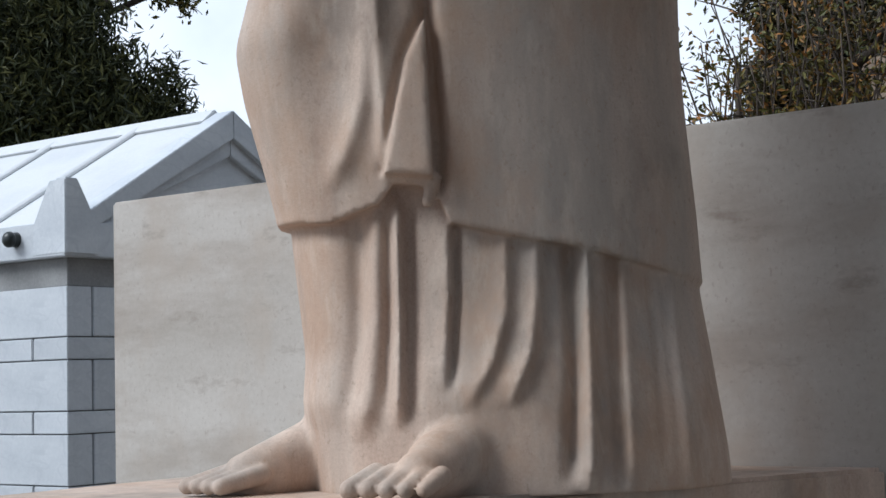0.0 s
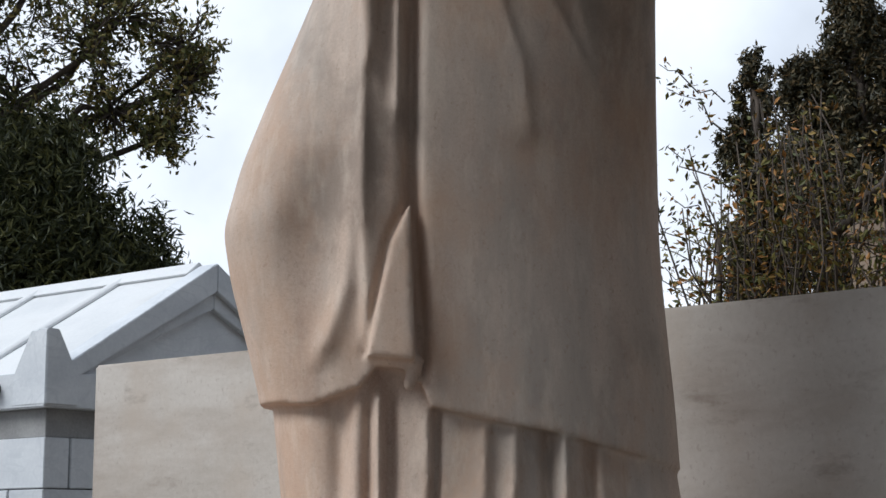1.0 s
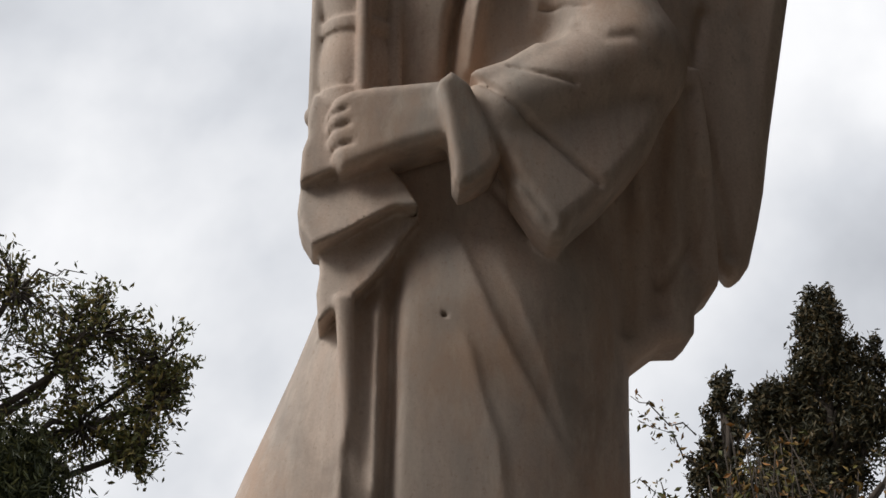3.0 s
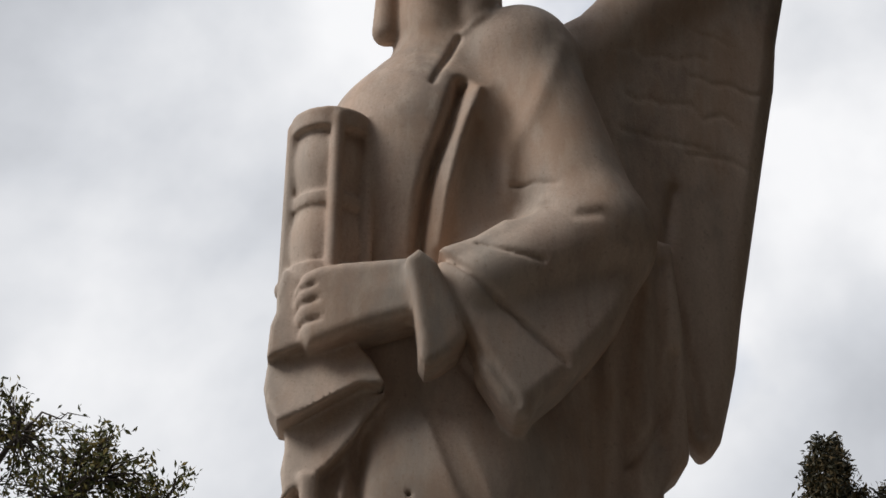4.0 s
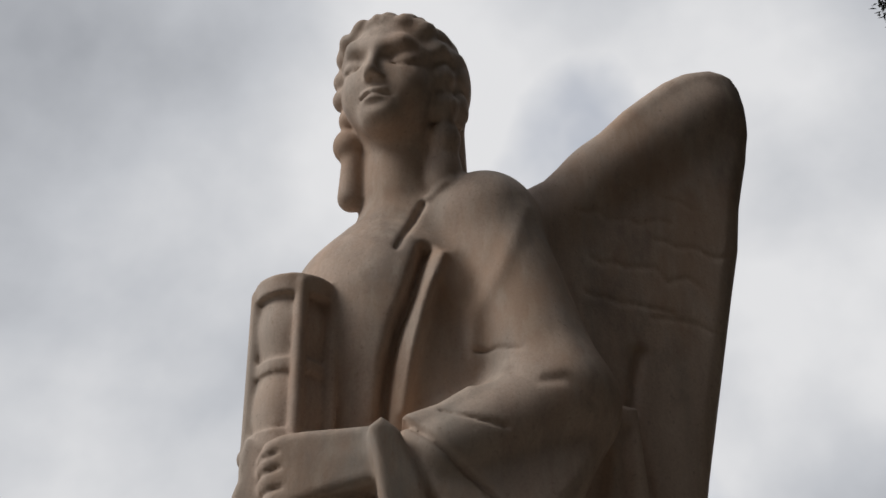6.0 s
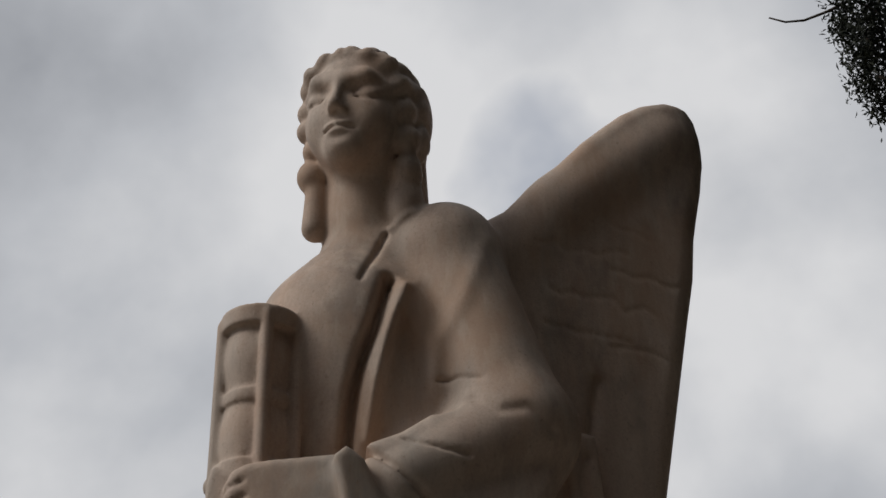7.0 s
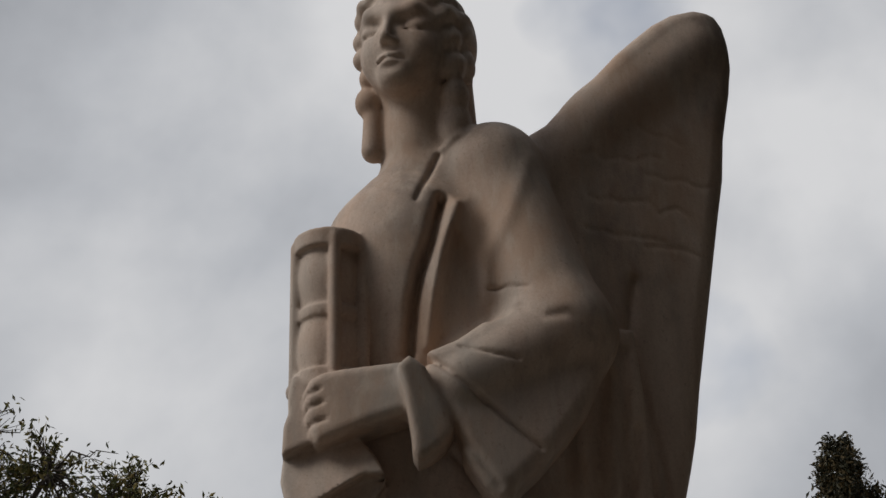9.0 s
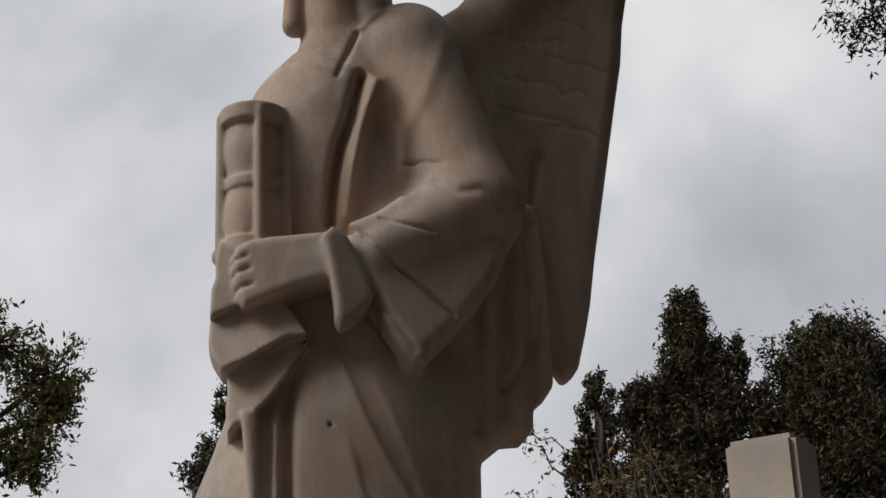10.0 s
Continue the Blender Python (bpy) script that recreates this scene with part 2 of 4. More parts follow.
# ---- statue ----
class Clay:
    """A solid in a grid of distances, joined from soft shapes; a: to the right, b: to the front, z: up."""

    def __init__(self, lo, hi, h):
        self.lo, self.h = np.array(lo), h
        self.ax = [np.arange(lo[i], hi[i] + h, h, dtype=np.float32) for i in range(3)]
        self.d = np.full([len(x) for x in self.ax], 0.3, np.float32)

    def cut(self, lo, hi, pad):
        s = []
        for i in range(3):
            a = np.searchsorted(self.ax[i], lo[i] - pad)
            b = np.searchsorted(self.ax[i], hi[i] + pad)
            s.append(slice(int(a), max(int(a) + 1, int(b))))
        s = tuple(s)
        a, b, z = (self.ax[i][s[i]] for i in range(3))
        return s, a[:, None, None], b[None, :, None], z[None, None, :]

    def join(self, s, d, k, minus=False):
        o = self.d[s]
        if minus:
            hh = np.clip(0.5 - 0.5 * (o + d) / k, 0, 1)
            self.d[s] = o * (1 - hh) - d * hh + k * hh * (1 - hh)
        else:
            hh = np.clip(0.5 + 0.5 * (d - o) / k, 0, 1)
            self.d[s] = d * (1 - hh) + o * hh - k * hh * (1 - hh)

    def rod(self, p, q, r0, r1=None, k=0.02, minus=False):
        r1 = r0 if r1 is None else r1
        p, q = np.array(p, float), np.array(q, float)
        pad = max(r0, r1) + k + 0.05
        s, a, b, z = self.cut(np.minimum(p, q), np.maximum(p, q), pad)
        v = q - p
        t = np.clip(((a - p[0]) * v[0] + (b - p[1]) * v[1] + (z - p[2]) * v[2]) / max(v @ v, 1e-9), 0, 1)
        d = np.sqrt((a - p[0] - t * v[0]) ** 2 + (b - p[1] - t * v[1]) ** 2 + (z - p[2] - t * v[2]) ** 2) - (r0 + (r1 - r0) * t)
        self.join(s, d, k, minus)

    def egg(self, c, r, k=0.03, turn=0.0, minus=False):
        c, r = np.array(c, float), np.array(r, float)
        m = max(r[0], r[1])
        s, a, b, z = self.cut(c - (m, m, r[2]), c + (m, m, r[2]), k + 0.05)
        cs, sn = math.cos(turn), math.sin(turn)
        x, y, w = (a - c[0]) * cs + (b - c[1]) * sn, -(a - c[0]) * sn + (b - c[1]) * cs, z - c[2]
        q = np.sqrt((x / r[0]) ** 2 + (y / r[1]) ** 2 + (w / r[2]) ** 2) + 1e-6
        g = np.sqrt((x / r[0] ** 2) ** 2 + (y / r[1] ** 2) ** 2 + (w / r[2] ** 2) ** 2) + 1e-6
        self.join(s, q * (q - 1) / g, k, minus)

    def sheet(self, outline, b0, half, r=0.015, k=0.012, lean=(0, 0), minus=False):
        """A rounded plate: an outline in a and z, its middle at depth b0, leaning with a and z."""
        P = np.array(outline, float)
        c = P.mean(0)
        sp = P - c
        reach = half + np.abs(sp[:, 0] * lean[0]).max() + np.abs(sp[:, 1] * lean[1]).max()
        s, a, b, z = self.cut((P[:, 0].min(), b0 - reach, P[:, 1].min()), (P[:, 0].max(), b0 + reach, P[:, 1].max()), k + 0.05)
        A, Z = a[:, 0, 0][:, None], z[0, 0][None, :]
        best = np.full((A.shape[0], Z.shape[1]), 1e9)
        inside = np.zeros(best.shape, bool)
        for i in range(len(P)):
            (x0, z0), (x1, z1) = P[i], P[(i + 1) % len(P)]
            ex, ez = x1 - x0, z1 - z0
            t = np.clip(((A - x0) * ex + (Z - z0) * ez) / (ex * ex + ez * ez), 0, 1)
            best = np.minimum(best, (A - x0 - t * ex) ** 2 + (Z - z0 - t * ez) ** 2)
            if ez:
                inside ^= ((z0 > Z) != (z1 > Z)) & (A < ex * (Z - z0) / ez + x0)
        d2 = np.where(inside, -1, 1) * np.sqrt(best) + r
        mid = b0 + lean[0] * (A - c[0]) + lean[1] * (Z - c[1])
        db = np.abs(b - mid[:, None, :]) - half + r
        d2 = d2[:, None, :]
        d = np.sqrt(np.maximum(d2, 0) ** 2 + np.maximum(db, 0) ** 2) + np.minimum(np.maximum(d2, db), 0) - r
        self.join(s, d.astype(np.float32), k, minus)

    def loft(self, rows, k=0.02, cap=0.03, bottom=None, pleats=()):
        """rows of z, left, right, front, back; bottom: lower edge as a function of a; pleats move the face in or out."""
        R = np.array(rows, float)
        s, a, b, z = self.cut((R[:, 1].min(), -0.4, R[0, 0]), (R[:, 2].max(), 0.4, R[-1, 0]), 0.08)
        zz = z[0, 0]
        ease = np.hanning(15) / np.hanning(15).sum()
        L, Rt, F, B = (np.convolve(np.pad(np.interp(zz, R[:, 0], R[:, i]), 7, mode="edge"), ease, "valid")[None, None, :] for i in range(1, 5))
        ca, ra, cb, rb = (L + Rt) / 2, (Rt - L) / 2, (F + B) / 2, (F - B) / 2
        x, y = np.abs(a - ca), np.abs(b - cb)
        e = 2.25
        q = ((x / ra) ** e + (y / rb) ** e) ** (1 / e) + 1e-6
        g = np.sqrt((x / ra ** 2) ** 2 + (y / rb ** 2) ** 2) / np.sqrt((x / ra) ** 2 + (y / rb) ** 2 + 1e-9) + 1e-6
        d = (q - 1) / g
        front = np.clip((b - cb) / (0.35 * rb) + 0.6, 0, 1)
        for line, width, height, mode in pleats:
            Q = np.array(line, float)
            Q = Q[np.argsort(Q[:, 1])]
            off = a - np.interp(zz, Q[:, 1], Q[:, 0])[None, None, :]
            fade = np.clip((zz - Q[0, 1]) / 0.05, 0, 1) * np.clip((Q[-1, 1] - zz) / 0.05, 0, 1)
            if mode == 0:
                f = np.exp(-(off / width) ** 2)
            elif mode > 0:      # steep on the left, easing to the right
                f = np.where(off > 0, np.exp(-off / width), np.exp(-(off / 0.013) ** 2))
            else:
                f = np.where(off < 0, np.exp(off / width), np.exp(-(off / 0.013) ** 2))
            d = d - height * f * fade[None, None, :] * front
        low = (bottom(a[:, 0, 0])[:, None, None] if bottom else R[0, 0]) - z
        d = np.maximum(d, low)
        d = np.maximum(d, z - R[-1, 0])
        self.join(s, d.astype(np.float32), k)

    def groove(self, line, width, depth, b_min=0.0):
        """A carved line (depth > 0) or a raised one on the front faces."""
        P = np.array(line, float)
        s, a, b, z = self.cut((P[:, 0].min(), b_min, P[:, 1].min()), (P[:, 0].max(), 0.6, P[:, 1].max()), 3 * width)
        A, Z = a[:, 0, 0][:, None], z[0, 0][None, :]
        best = np.full((A.shape[0], Z.shape[1]), 1e9)
        for (x0, z0), (x1, z1) in zip(P[:-1], P[1:]):
            ex, ez = x1 - x0, z1 - z0
            t = np.clip(((A - x0) * ex + (Z - z0) * ez) / (ex * ex + ez * ez), 0, 1)
            best = np.minimum(best, (A - x0 - t * ex) ** 2 + (Z - z0 - t * ez) ** 2)
        f = depth * np.exp(-best / width ** 2)
        self.d[s] += (f[:, None, :] * (np.abs(self.d[s]) < 0.07)).astype(np.float32)

    def mesh(self):
        D = self.d
        sgn = D < 0
        n = [k - 1 for k in D.shape]
        cnt = np.zeros(n, np.int8)
        for i in (0, 1):
            for j in (0, 1):
                for k in (0, 1):
                    cnt += sgn[i:n[0] + i, j:n[1] + j, k:n[2] + k]
        idx = np.argwhere((cnt > 0) & (cnt < 8))
        I, J, K = idx.T
        c = {(i, j, k): D[I + i, J + j, K + k] for i in (0, 1) for j in (0, 1) for k in (0, 1)}
        tot, num = np.zeros((len(idx), 3)), np.zeros(len(idx))
        for p in c:
            for x in range(3):
                if p[x] == 0:
                    q = tuple(1 if y == x else p[y] for y in range(3))
                    v0, v1 = c[p], c[q]
                    hit = (v0 < 0) != (v1 < 0)
                    t = np.where(hit, v0 / np.where(hit, v0 - v1, 1), 0)
                    pos = np.array(p, float)[None].repeat(len(idx), 0)
                    pos[:, x] = t
                    tot += pos * hit[:, None]
                    num += hit
        verts = self.lo + (idx + tot / num[:, None]) * self.h
        ids = np.full(n, -1, np.int32)
        ids[I, J, K] = np.arange(len(idx))
        faces = []
        for x in range(3):
            u, w = (x + 1) % 3, (x + 2) % 3
            s0 = [slice(1, m - 1) for m in D.shape]
            s1 = list(s0)
            s0[x], s1[x] = slice(0, D.shape[x] - 1), slice(1, D.shape[x])
            flip = np.argwhere(sgn[tuple(s0)] != sgn[tuple(s1)])
            base = flip.copy()
            base[:, u] += 1
            base[:, w] += 1
            inner = sgn[tuple(base.T)]
            cells = []
            for du, dw in ((0, 0), (1, 0), (1, 1), (0, 1)):
                cc = base.copy()
                cc[:, u] -= du
                cc[:, w] -= dw
                cells.append(ids[tuple(cc.T)])
            f = np.stack(cells, 1)
            f[~inner] = f[~inner][:, ::-1]
            faces.append(f)
        return verts, np.concatenate(faces)


STATUE_AT = (0.02, -0.10, 1.49)
STATUE_TURN = radians(39)      # the sculptor's front of the grid, turned from the wall's normal


def statue():
    step = 0.0062
    c = Clay((-0.74, -0.36, 1.43), (0.88, 0.58, 4.58), step)

    # underskirt with pleats
    pleats = [
        ([(-0.40, 1.98), (-0.405, 1.8), (-0.42, 1.6)], 0.05, 0.010, 0),
        ([(-0.345, 2.0), (-0.349, 1.76), (-0.372, 1.62)], 0.018, -0.010, 0),
        ([(-0.316, 2.02), (-0.322, 1.8), (-0.339, 1.66), (-0.352, 1.58)], 0.020, 0.017, 0),
        ([(-0.299, 2.0), (-0.300, 1.8), (-0.31, 1.62)], 0.008, -0.008, 0),
        ([(-0.281, 2.02), (-0.281, 1.8), (-0.287, 1.6)], 0.011, 0.022, 0),
        ([(-0.260, 2.02), (-0.259, 1.8), (-0.266, 1.6)], 0.013, -0.013, 0),
        ([(-0.193, 2.0), (-0.196, 1.83), (-0.210, 1.66)], 0.035, 0.015, -1),
        ([(-0.177, 2.0), (-0.180, 1.83), (-0.194, 1.66)], 0.008, -0.016, 0),
        ([(-0.093, 1.98), (-0.098, 1.8), (-0.125, 1.713), (-0.172, 1.63)], 0.035, 0.016, -1),
        ([(-0.042, 1.98), (-0.043, 1.828), (-0.057, 1.731), (-0.10, 1.63)], 0.030, 0.021, -1),
        ([(0.019, 1.98), (0.020, 1.7), (0.002, 1.50)], 0.013, -0.023, 0),
        ([(0.050, 1.96), (0.045, 1.75), (0.035, 1.48)], 0.014, 0.024, 0),
        ([(0.076, 1.95), (0.074, 1.80), (0.070, 1.70)], 0.007, 0.008, 0),
        ([(0.096, 1.94), (0.093, 1.74), (0.088, 1.48)], 0.012, -0.012, 0),
        ([(0.114, 1.94), (0.112, 1.74), (0.107, 1.48)], 0.030, 0.013, 1),
        ([(0.165, 1.92), (0.168, 1.7), (0.17, 1.52)], 0.008, -0.005, 0),
        ([(0.209, 1.9), (0.212, 1.7), (0.22, 1.48)], 0.020, 0.009, 1),
        ([(0.250, 1.88), (0.256, 1.7), (0.27, 1.48)], 0.016, 0.008, 1),
    ]
    c.loft([(1.485, -0.440, 0.322, 0.30, -0.27), (1.55, -0.445, 0.318, 0.292, -0.27), (1.64, -0.462, 0.306, 0.275, -0.265),
            (1.73, -0.455, 0.296, 0.246, -0.26), (1.83, -0.468, 0.282, 0.226, -0.26), (1.98, -0.485, 0.268, 0.208, -0.255),
            (2.1, -0.49, 0.25, 0.19, -0.25)], 0.01, pleats=pleats)
    # mantle over it, from its hem to the chest
    hem_a = np.array([-0.60, -0.50, -0.40, -0.31, -0.285, -0.215, -0.19, -0.09, 0.015, 0.13, 0.30])
    hem_z = np.array([1.985, 1.975, 1.965, 1.995, 2.03, 2.02, 1.957, 1.931, 1.913, 1.884, 1.845])
    folds = [
        ([(-0.290, 2.9), (-0.305, 2.6), (-0.306, 2.34), (-0.296, 2.03)], 0.06, 0.019, 1),
        ([(-0.214, 2.98), (-0.219, 2.69), (-0.223, 2.49), (-0.222, 2.34), (-0.211, 2.18), (-0.201, 1.98)], 0.014, -0.034, 0),
        ([(-0.327, 2.8), (-0.327, 2.597), (-0.319, 2.379), (-0.339, 2.178), (-0.395, 2.02)], 0.020, 0.014, 0),
        ([(-0.11, 3.03), (-0.091, 2.992), (-0.04, 2.852), (0.003, 2.764), (0.056, 2.671), (0.12, 2.55)], 0.035, 0.008, -1),
        ([(-0.09, 2.81), (-0.072, 2.762), (-0.051, 2.675), (-0.02, 2.591), (-0.005, 2.42)], 0.035, 0.006, -1),
        ([(-0.02, 2.98), (0.07, 2.76), (0.14, 2.55)], 0.025, 0.004, 1),
        ([(-0.262, 2.86), (-0.266, 2.70), (-0.262, 2.50)], 0.012, -0.008, 0),
        ([(-0.246, 2.88), (-0.246, 2.70), (-0.246, 2.45)], 0.010, 0.010, 0),
    ]
    c.loft([(1.84, -0.515, 0.288, 0.25, -0.27), (1.98, -0.507, 0.281, 0.245, -0.265), (2.08, -0.531, 0.273, 0.243, -0.26),
            (2.21, -0.566, 0.264, 0.242, -0.26), (2.31, -0.582, 0.261, 0.242, -0.26), (2.436, -0.549, 0.262, 0.242, -0.26),
            (2.55, -0.505, 0.263, 0.242, -0.26), (2.68, -0.45, 0.265, 0.243, -0.255), (2.78, -0.409, 0.267, 0.244, -0.25),
            (2.875, -0.374, 0.27, 0.243, -0.24), (2.96, -0.35, 0.272, 0.225, -0.24), (3.06, -0.345, 0.265, 0.185, -0.24), (3.25, -0.34, 0.25, 0.18, -0.235),
            (3.36, -0.338, 0.23, 0.205, -0.23), (3.5, -0.335, 0.20, 0.225, -0.22), (3.68, -0.325, 0.18, 0.215, -0.21), (3.78, -0.29, 0.16, 0.18, -0.18),
            (3.85, -0.22, 0.13, 0.12, -0.12)], 0.01,
           bottom=lambda a: np.interp(a, hem_a, hem_z), pleats=folds)
    # hollow below the bent knee, flap of the band
    c.egg((-0.42, 0.245, 2.25), (0.06, 0.06, 0.15), 0.06, minus=True)
    c.sheet([(-0.224, 2.34), (-0.245, 2.28), (-0.262, 2.248), (-0.287, 2.136), (-0.303, 2.042), (-0.216, 2.033), (-0.22, 2.2)],
            0.227, 0.035, 0.008, 0.008, (0.1, -0.08))
    c.rod((-0.214, 0.225, 2.035), (-0.226, 0.225, 1.995), 0.014, 0.011, 0.008)
    c.groove([(-0.307, 2.05), (-0.290, 2.136), (-0.265, 2.25), (-0.247, 2.29), (-0.228, 2.33)], 0.007, 0.008, 0.1)
    c.sheet([(-0.328, 2.87), (-0.290, 2.87), (-0.284, 2.70), (-0.286, 2.627), (-0.301, 2.575), (-0.310, 2.66)], 0.222, 0.030, 0.014, 0.020)

    # shoulders, chest, neck
    c.rod((-0.21, -0.10, 3.75), (-0.08, 0.0, 3.86), 0.095, 0.10, 0.06)
    c.rod((-0.06, 0.02, 3.84), (0.11, 0.09, 3.905), 0.105, 0.118, 0.06)
    c.egg((-0.12, 0.10, 3.66), (0.19, 0.13, 0.22), 0.06, 0.35)
    c.rod((-0.065, 0.035, 3.80), (-0.075, 0.075, 4.12), 0.105, 0.093, 0.05)
    # head, the face turned to one side
    yaw = radians(26)
    fx, fy = -math.sin(yaw), math.cos(yaw)
    sx, sy = fy, -fx

    def fp(s, f, z):
        return (-0.088 + s * sx + f * fx, 0.125 + s * sy + f * fy, z - 0.10 * s)

    c.egg(fp(0, 0.0, 4.275), (0.122, 0.142, 0.160), 0.03, yaw)
    c.egg(fp(0, 0.040, 4.182), (0.097, 0.094, 0.106), 0.04, yaw)
    c.egg(fp(0, 0.096, 4.112), (0.044, 0.036, 0.036), 0.04, yaw)
    for s in (-1, 1):
        c.egg(fp(s * 0.060, 0.070, 4.186), (0.042, 0.046, 0.052), 0.04, yaw)
        c.egg(fp(s * 0.056, 0.152, 4.256), (0.040, 0.034, 0.022), 0.024, yaw, minus=True)
        c.egg(fp(s * 0.062, 0.094, 4.246), (0.036, 0.031, 0.022), 0.010, yaw)
        c.rod(fp(s * 0.034, 0.119, 4.233), fp(s * 0.062, 0.127, 4.227), 0.004, 0.0045, 0.005, minus=True)
        c.rod(fp(s * 0.062, 0.127, 4.227), fp(s * 0.086, 0.108, 4.232), 0.004, 0.003, 0.004, minus=True)
        c.rod(fp(s * 0.018, 0.130, 4.280), fp(s * 0.062, 0.120, 4.292), 0.008, 0.008, 0.035)
        c.rod(fp(s * 0.062, 0.120, 4.292), fp(s * 0.100, 0.080, 4.274), 0.008, 0.007, 0.035)
        c.egg(fp(s * 0.014, 0.144, 4.190), (0.010, 0.015, 0.010), 0.007, yaw)
    c.rod(fp(0, 0.130, 4.285), fp(0, 0.160, 4.204), 0.009, 0.011, 0.014)
    c.egg(fp(0, 0.157, 4.196), (0.013, 0.016, 0.012), 0.008, yaw)
    c.egg(fp(0, 0.128, 4.1535), (0.036, 0.018, 0.0095), 0.006, yaw)
    c.egg(fp(0, 0.127, 4.1350), (0.029, 0.017, 0.0100), 0.007, yaw)
    for s in (-1, 1):
        c.rod(fp(0, 0.148, 4.1455), fp(s * 0.040, 0.120, 4.1415), 0.0036, 0.0034, 0.003, minus=True)
    c.egg(fp(0, 0.148, 4.118), (0.028, 0.014, 0.007), 0.016, yaw, minus=True)
    # hair: cap, wavy locks round the face and down both sides
    c.egg(fp(0, -0.055, 4.285), (0.150, 0.150, 0.170), 0.02, yaw)
    for s, f, z, rs, rf, rz in ((-0.112, 0.042, 4.328, 0.032, 0.036, 0.032), (-0.086, 0.074, 4.352, 0.036, 0.034, 0.026),
                                (-0.046, 0.092, 4.370, 0.038, 0.032, 0.024), (0.002, 0.098, 4.376, 0.038, 0.030, 0.024),
                                (0.048, 0.088, 4.368, 0.038, 0.032, 0.026), (0.086, 0.066, 4.352, 0.036, 0.034, 0.034),
                                (0.108, 0.038, 4.305, 0.034, 0.036, 0.040), (0.116, 0.018, 4.238, 0.032, 0.036, 0.042),
                                (0.118, 0.002, 4.168, 0.034, 0.036, 0.044), (0.112, -0.014, 4.095, 0.036, 0.040, 0.048),
                                (-0.070, 0.030, 4.392, 0.044, 0.05, 0.028), (-0.015, 0.045, 4.408, 0.048, 0.05, 0.026),
                                (0.042, 0.030, 4.400, 0.046, 0.05, 0.030), (0.090, 0.005, 4.356, 0.040, 0.05, 0.044),
                                (0.118, -0.030, 4.30, 0.034, 0.05, 0.06), (0.124, -0.045, 4.20, 0.030, 0.045, 0.06), (0.104, -0.030, 4.02, 0.040, 0.045, 0.07)):
        c.egg(fp(s, f, z), (rs, rf, rz), 0.016, yaw)
    for s, f, z, rs, rf, rz in ((-0.124, 0.024, 4.278, 0.035, 0.034, 0.032), (-0.124, 0.022, 4.226, 0.036, 0.034, 0.032),
                                (-0.116, 0.012, 4.170, 0.030, 0.034, 0.036), (-0.124, 0.006, 4.104, 0.038, 0.036, 0.044)):
        c.egg(fp(s, f, z), (rs, rf, rz), 0.010, yaw)
    for k in range(6):
        u = -0.10 + 0.040 * k
        w = 0.010 * math.sin(2.1 * k)
        x = -0.12 + u * 0.95
        c.groove([(x, 4.375 - 1.1 * u * u), (x + 0.012 + w, 4.405 - 1.4 * u * u), (x + 0.004, 4.435 - 1.8 * u * u), (x + 0.016, 4.46 - 2.0 * u * u)], 0.007, 0.005, 0.0)
    for z0, tilt in ((4.34, 0.03), (4.27, 0.035), (4.205, 0.03), (4.135, 0.025)):
        c.groove([(0.0, z0 - 0.012), (0.02, z0 + tilt * 0.3), (0.04, z0 - 0.004), (0.062, z0 + tilt)], 0.010, 0.006, 0.0)
    c.rod((-0.190, 0.075, 4.07), (-0.192, 0.07, 3.975), 0.028, 0.032, 0.014)
    c.rod((0.012, 0.05, 4.20), (0.026, 0.03, 3.98), 0.058, 0.058, 0.02)
    c.rod((-0.10, 0.0, 4.25), (-0.06, -0.06, 3.95), 0.11, 0.10, 0.03)

    # wing
    c.sheet([(0.064, 3.839), (0.215, 4.018), (0.263, 4.051), (0.314, 4.124), (0.359, 4.176), (0.404, 4.228), (0.466, 4.310), (0.521, 4.368),
             (0.577, 4.424), (0.633, 4.464), (0.704, 4.493), (0.742, 4.491), (0.770, 4.480), (0.789, 4.445), (0.796, 4.393), (0.798, 4.314),
             (0.786, 4.233), (0.766, 4.145), (0.753, 4.084), (0.738, 3.960), (0.710, 3.830), (0.664, 3.605), (0.612, 3.350), (0.590, 3.222),
             (0.570, 3.140), (0.545, 3.050), (0.530, 3.028), (0.509, 3.010), (0.495, 3.013), (0.471, 3.045), (0.440, 3.130), (0.369, 3.250), (0.184, 3.400)],
            -0.06, 0.06, 0.045, 0.02, (-0.26, 0))
    c.rod((0.176, 0.045, 3.872), (0.406, -0.015, 4.097), 0.050, 0.050, 0.08)
    c.rod((0.406, -0.015, 4.107), (0.690, -0.085, 4.360), 0.050, 0.058, 0.08)
    # ragged worn edges of short feathers
    rag = np.random.default_rng(3)
    for z0, a0, a1, n in ((4.06, 0.44, 0.62, 7), (3.97, 0.33, 0.56, 10), (3.93, 0.52, 0.70, 8), (3.85, 0.36, 0.62, 11), (3.74, 0.34, 0.55, 9), (3.72, 0.50, 0.66, 6)):
        u = np.linspace(0, 1, n)
        z = z0 + np.cumsum(rag.normal(size=n)) * 0.007 + rag.normal(size=n) * 0.006
        c.groove(list(zip(a0 + (a1 - a0) * u, z)), 0.006, 0.003, -0.25)
    c.groove([(0.46, 3.62), (0.43, 3.45), (0.47, 3.25), (0.50, 3.06)], 0.014, 0.016, -0.05)

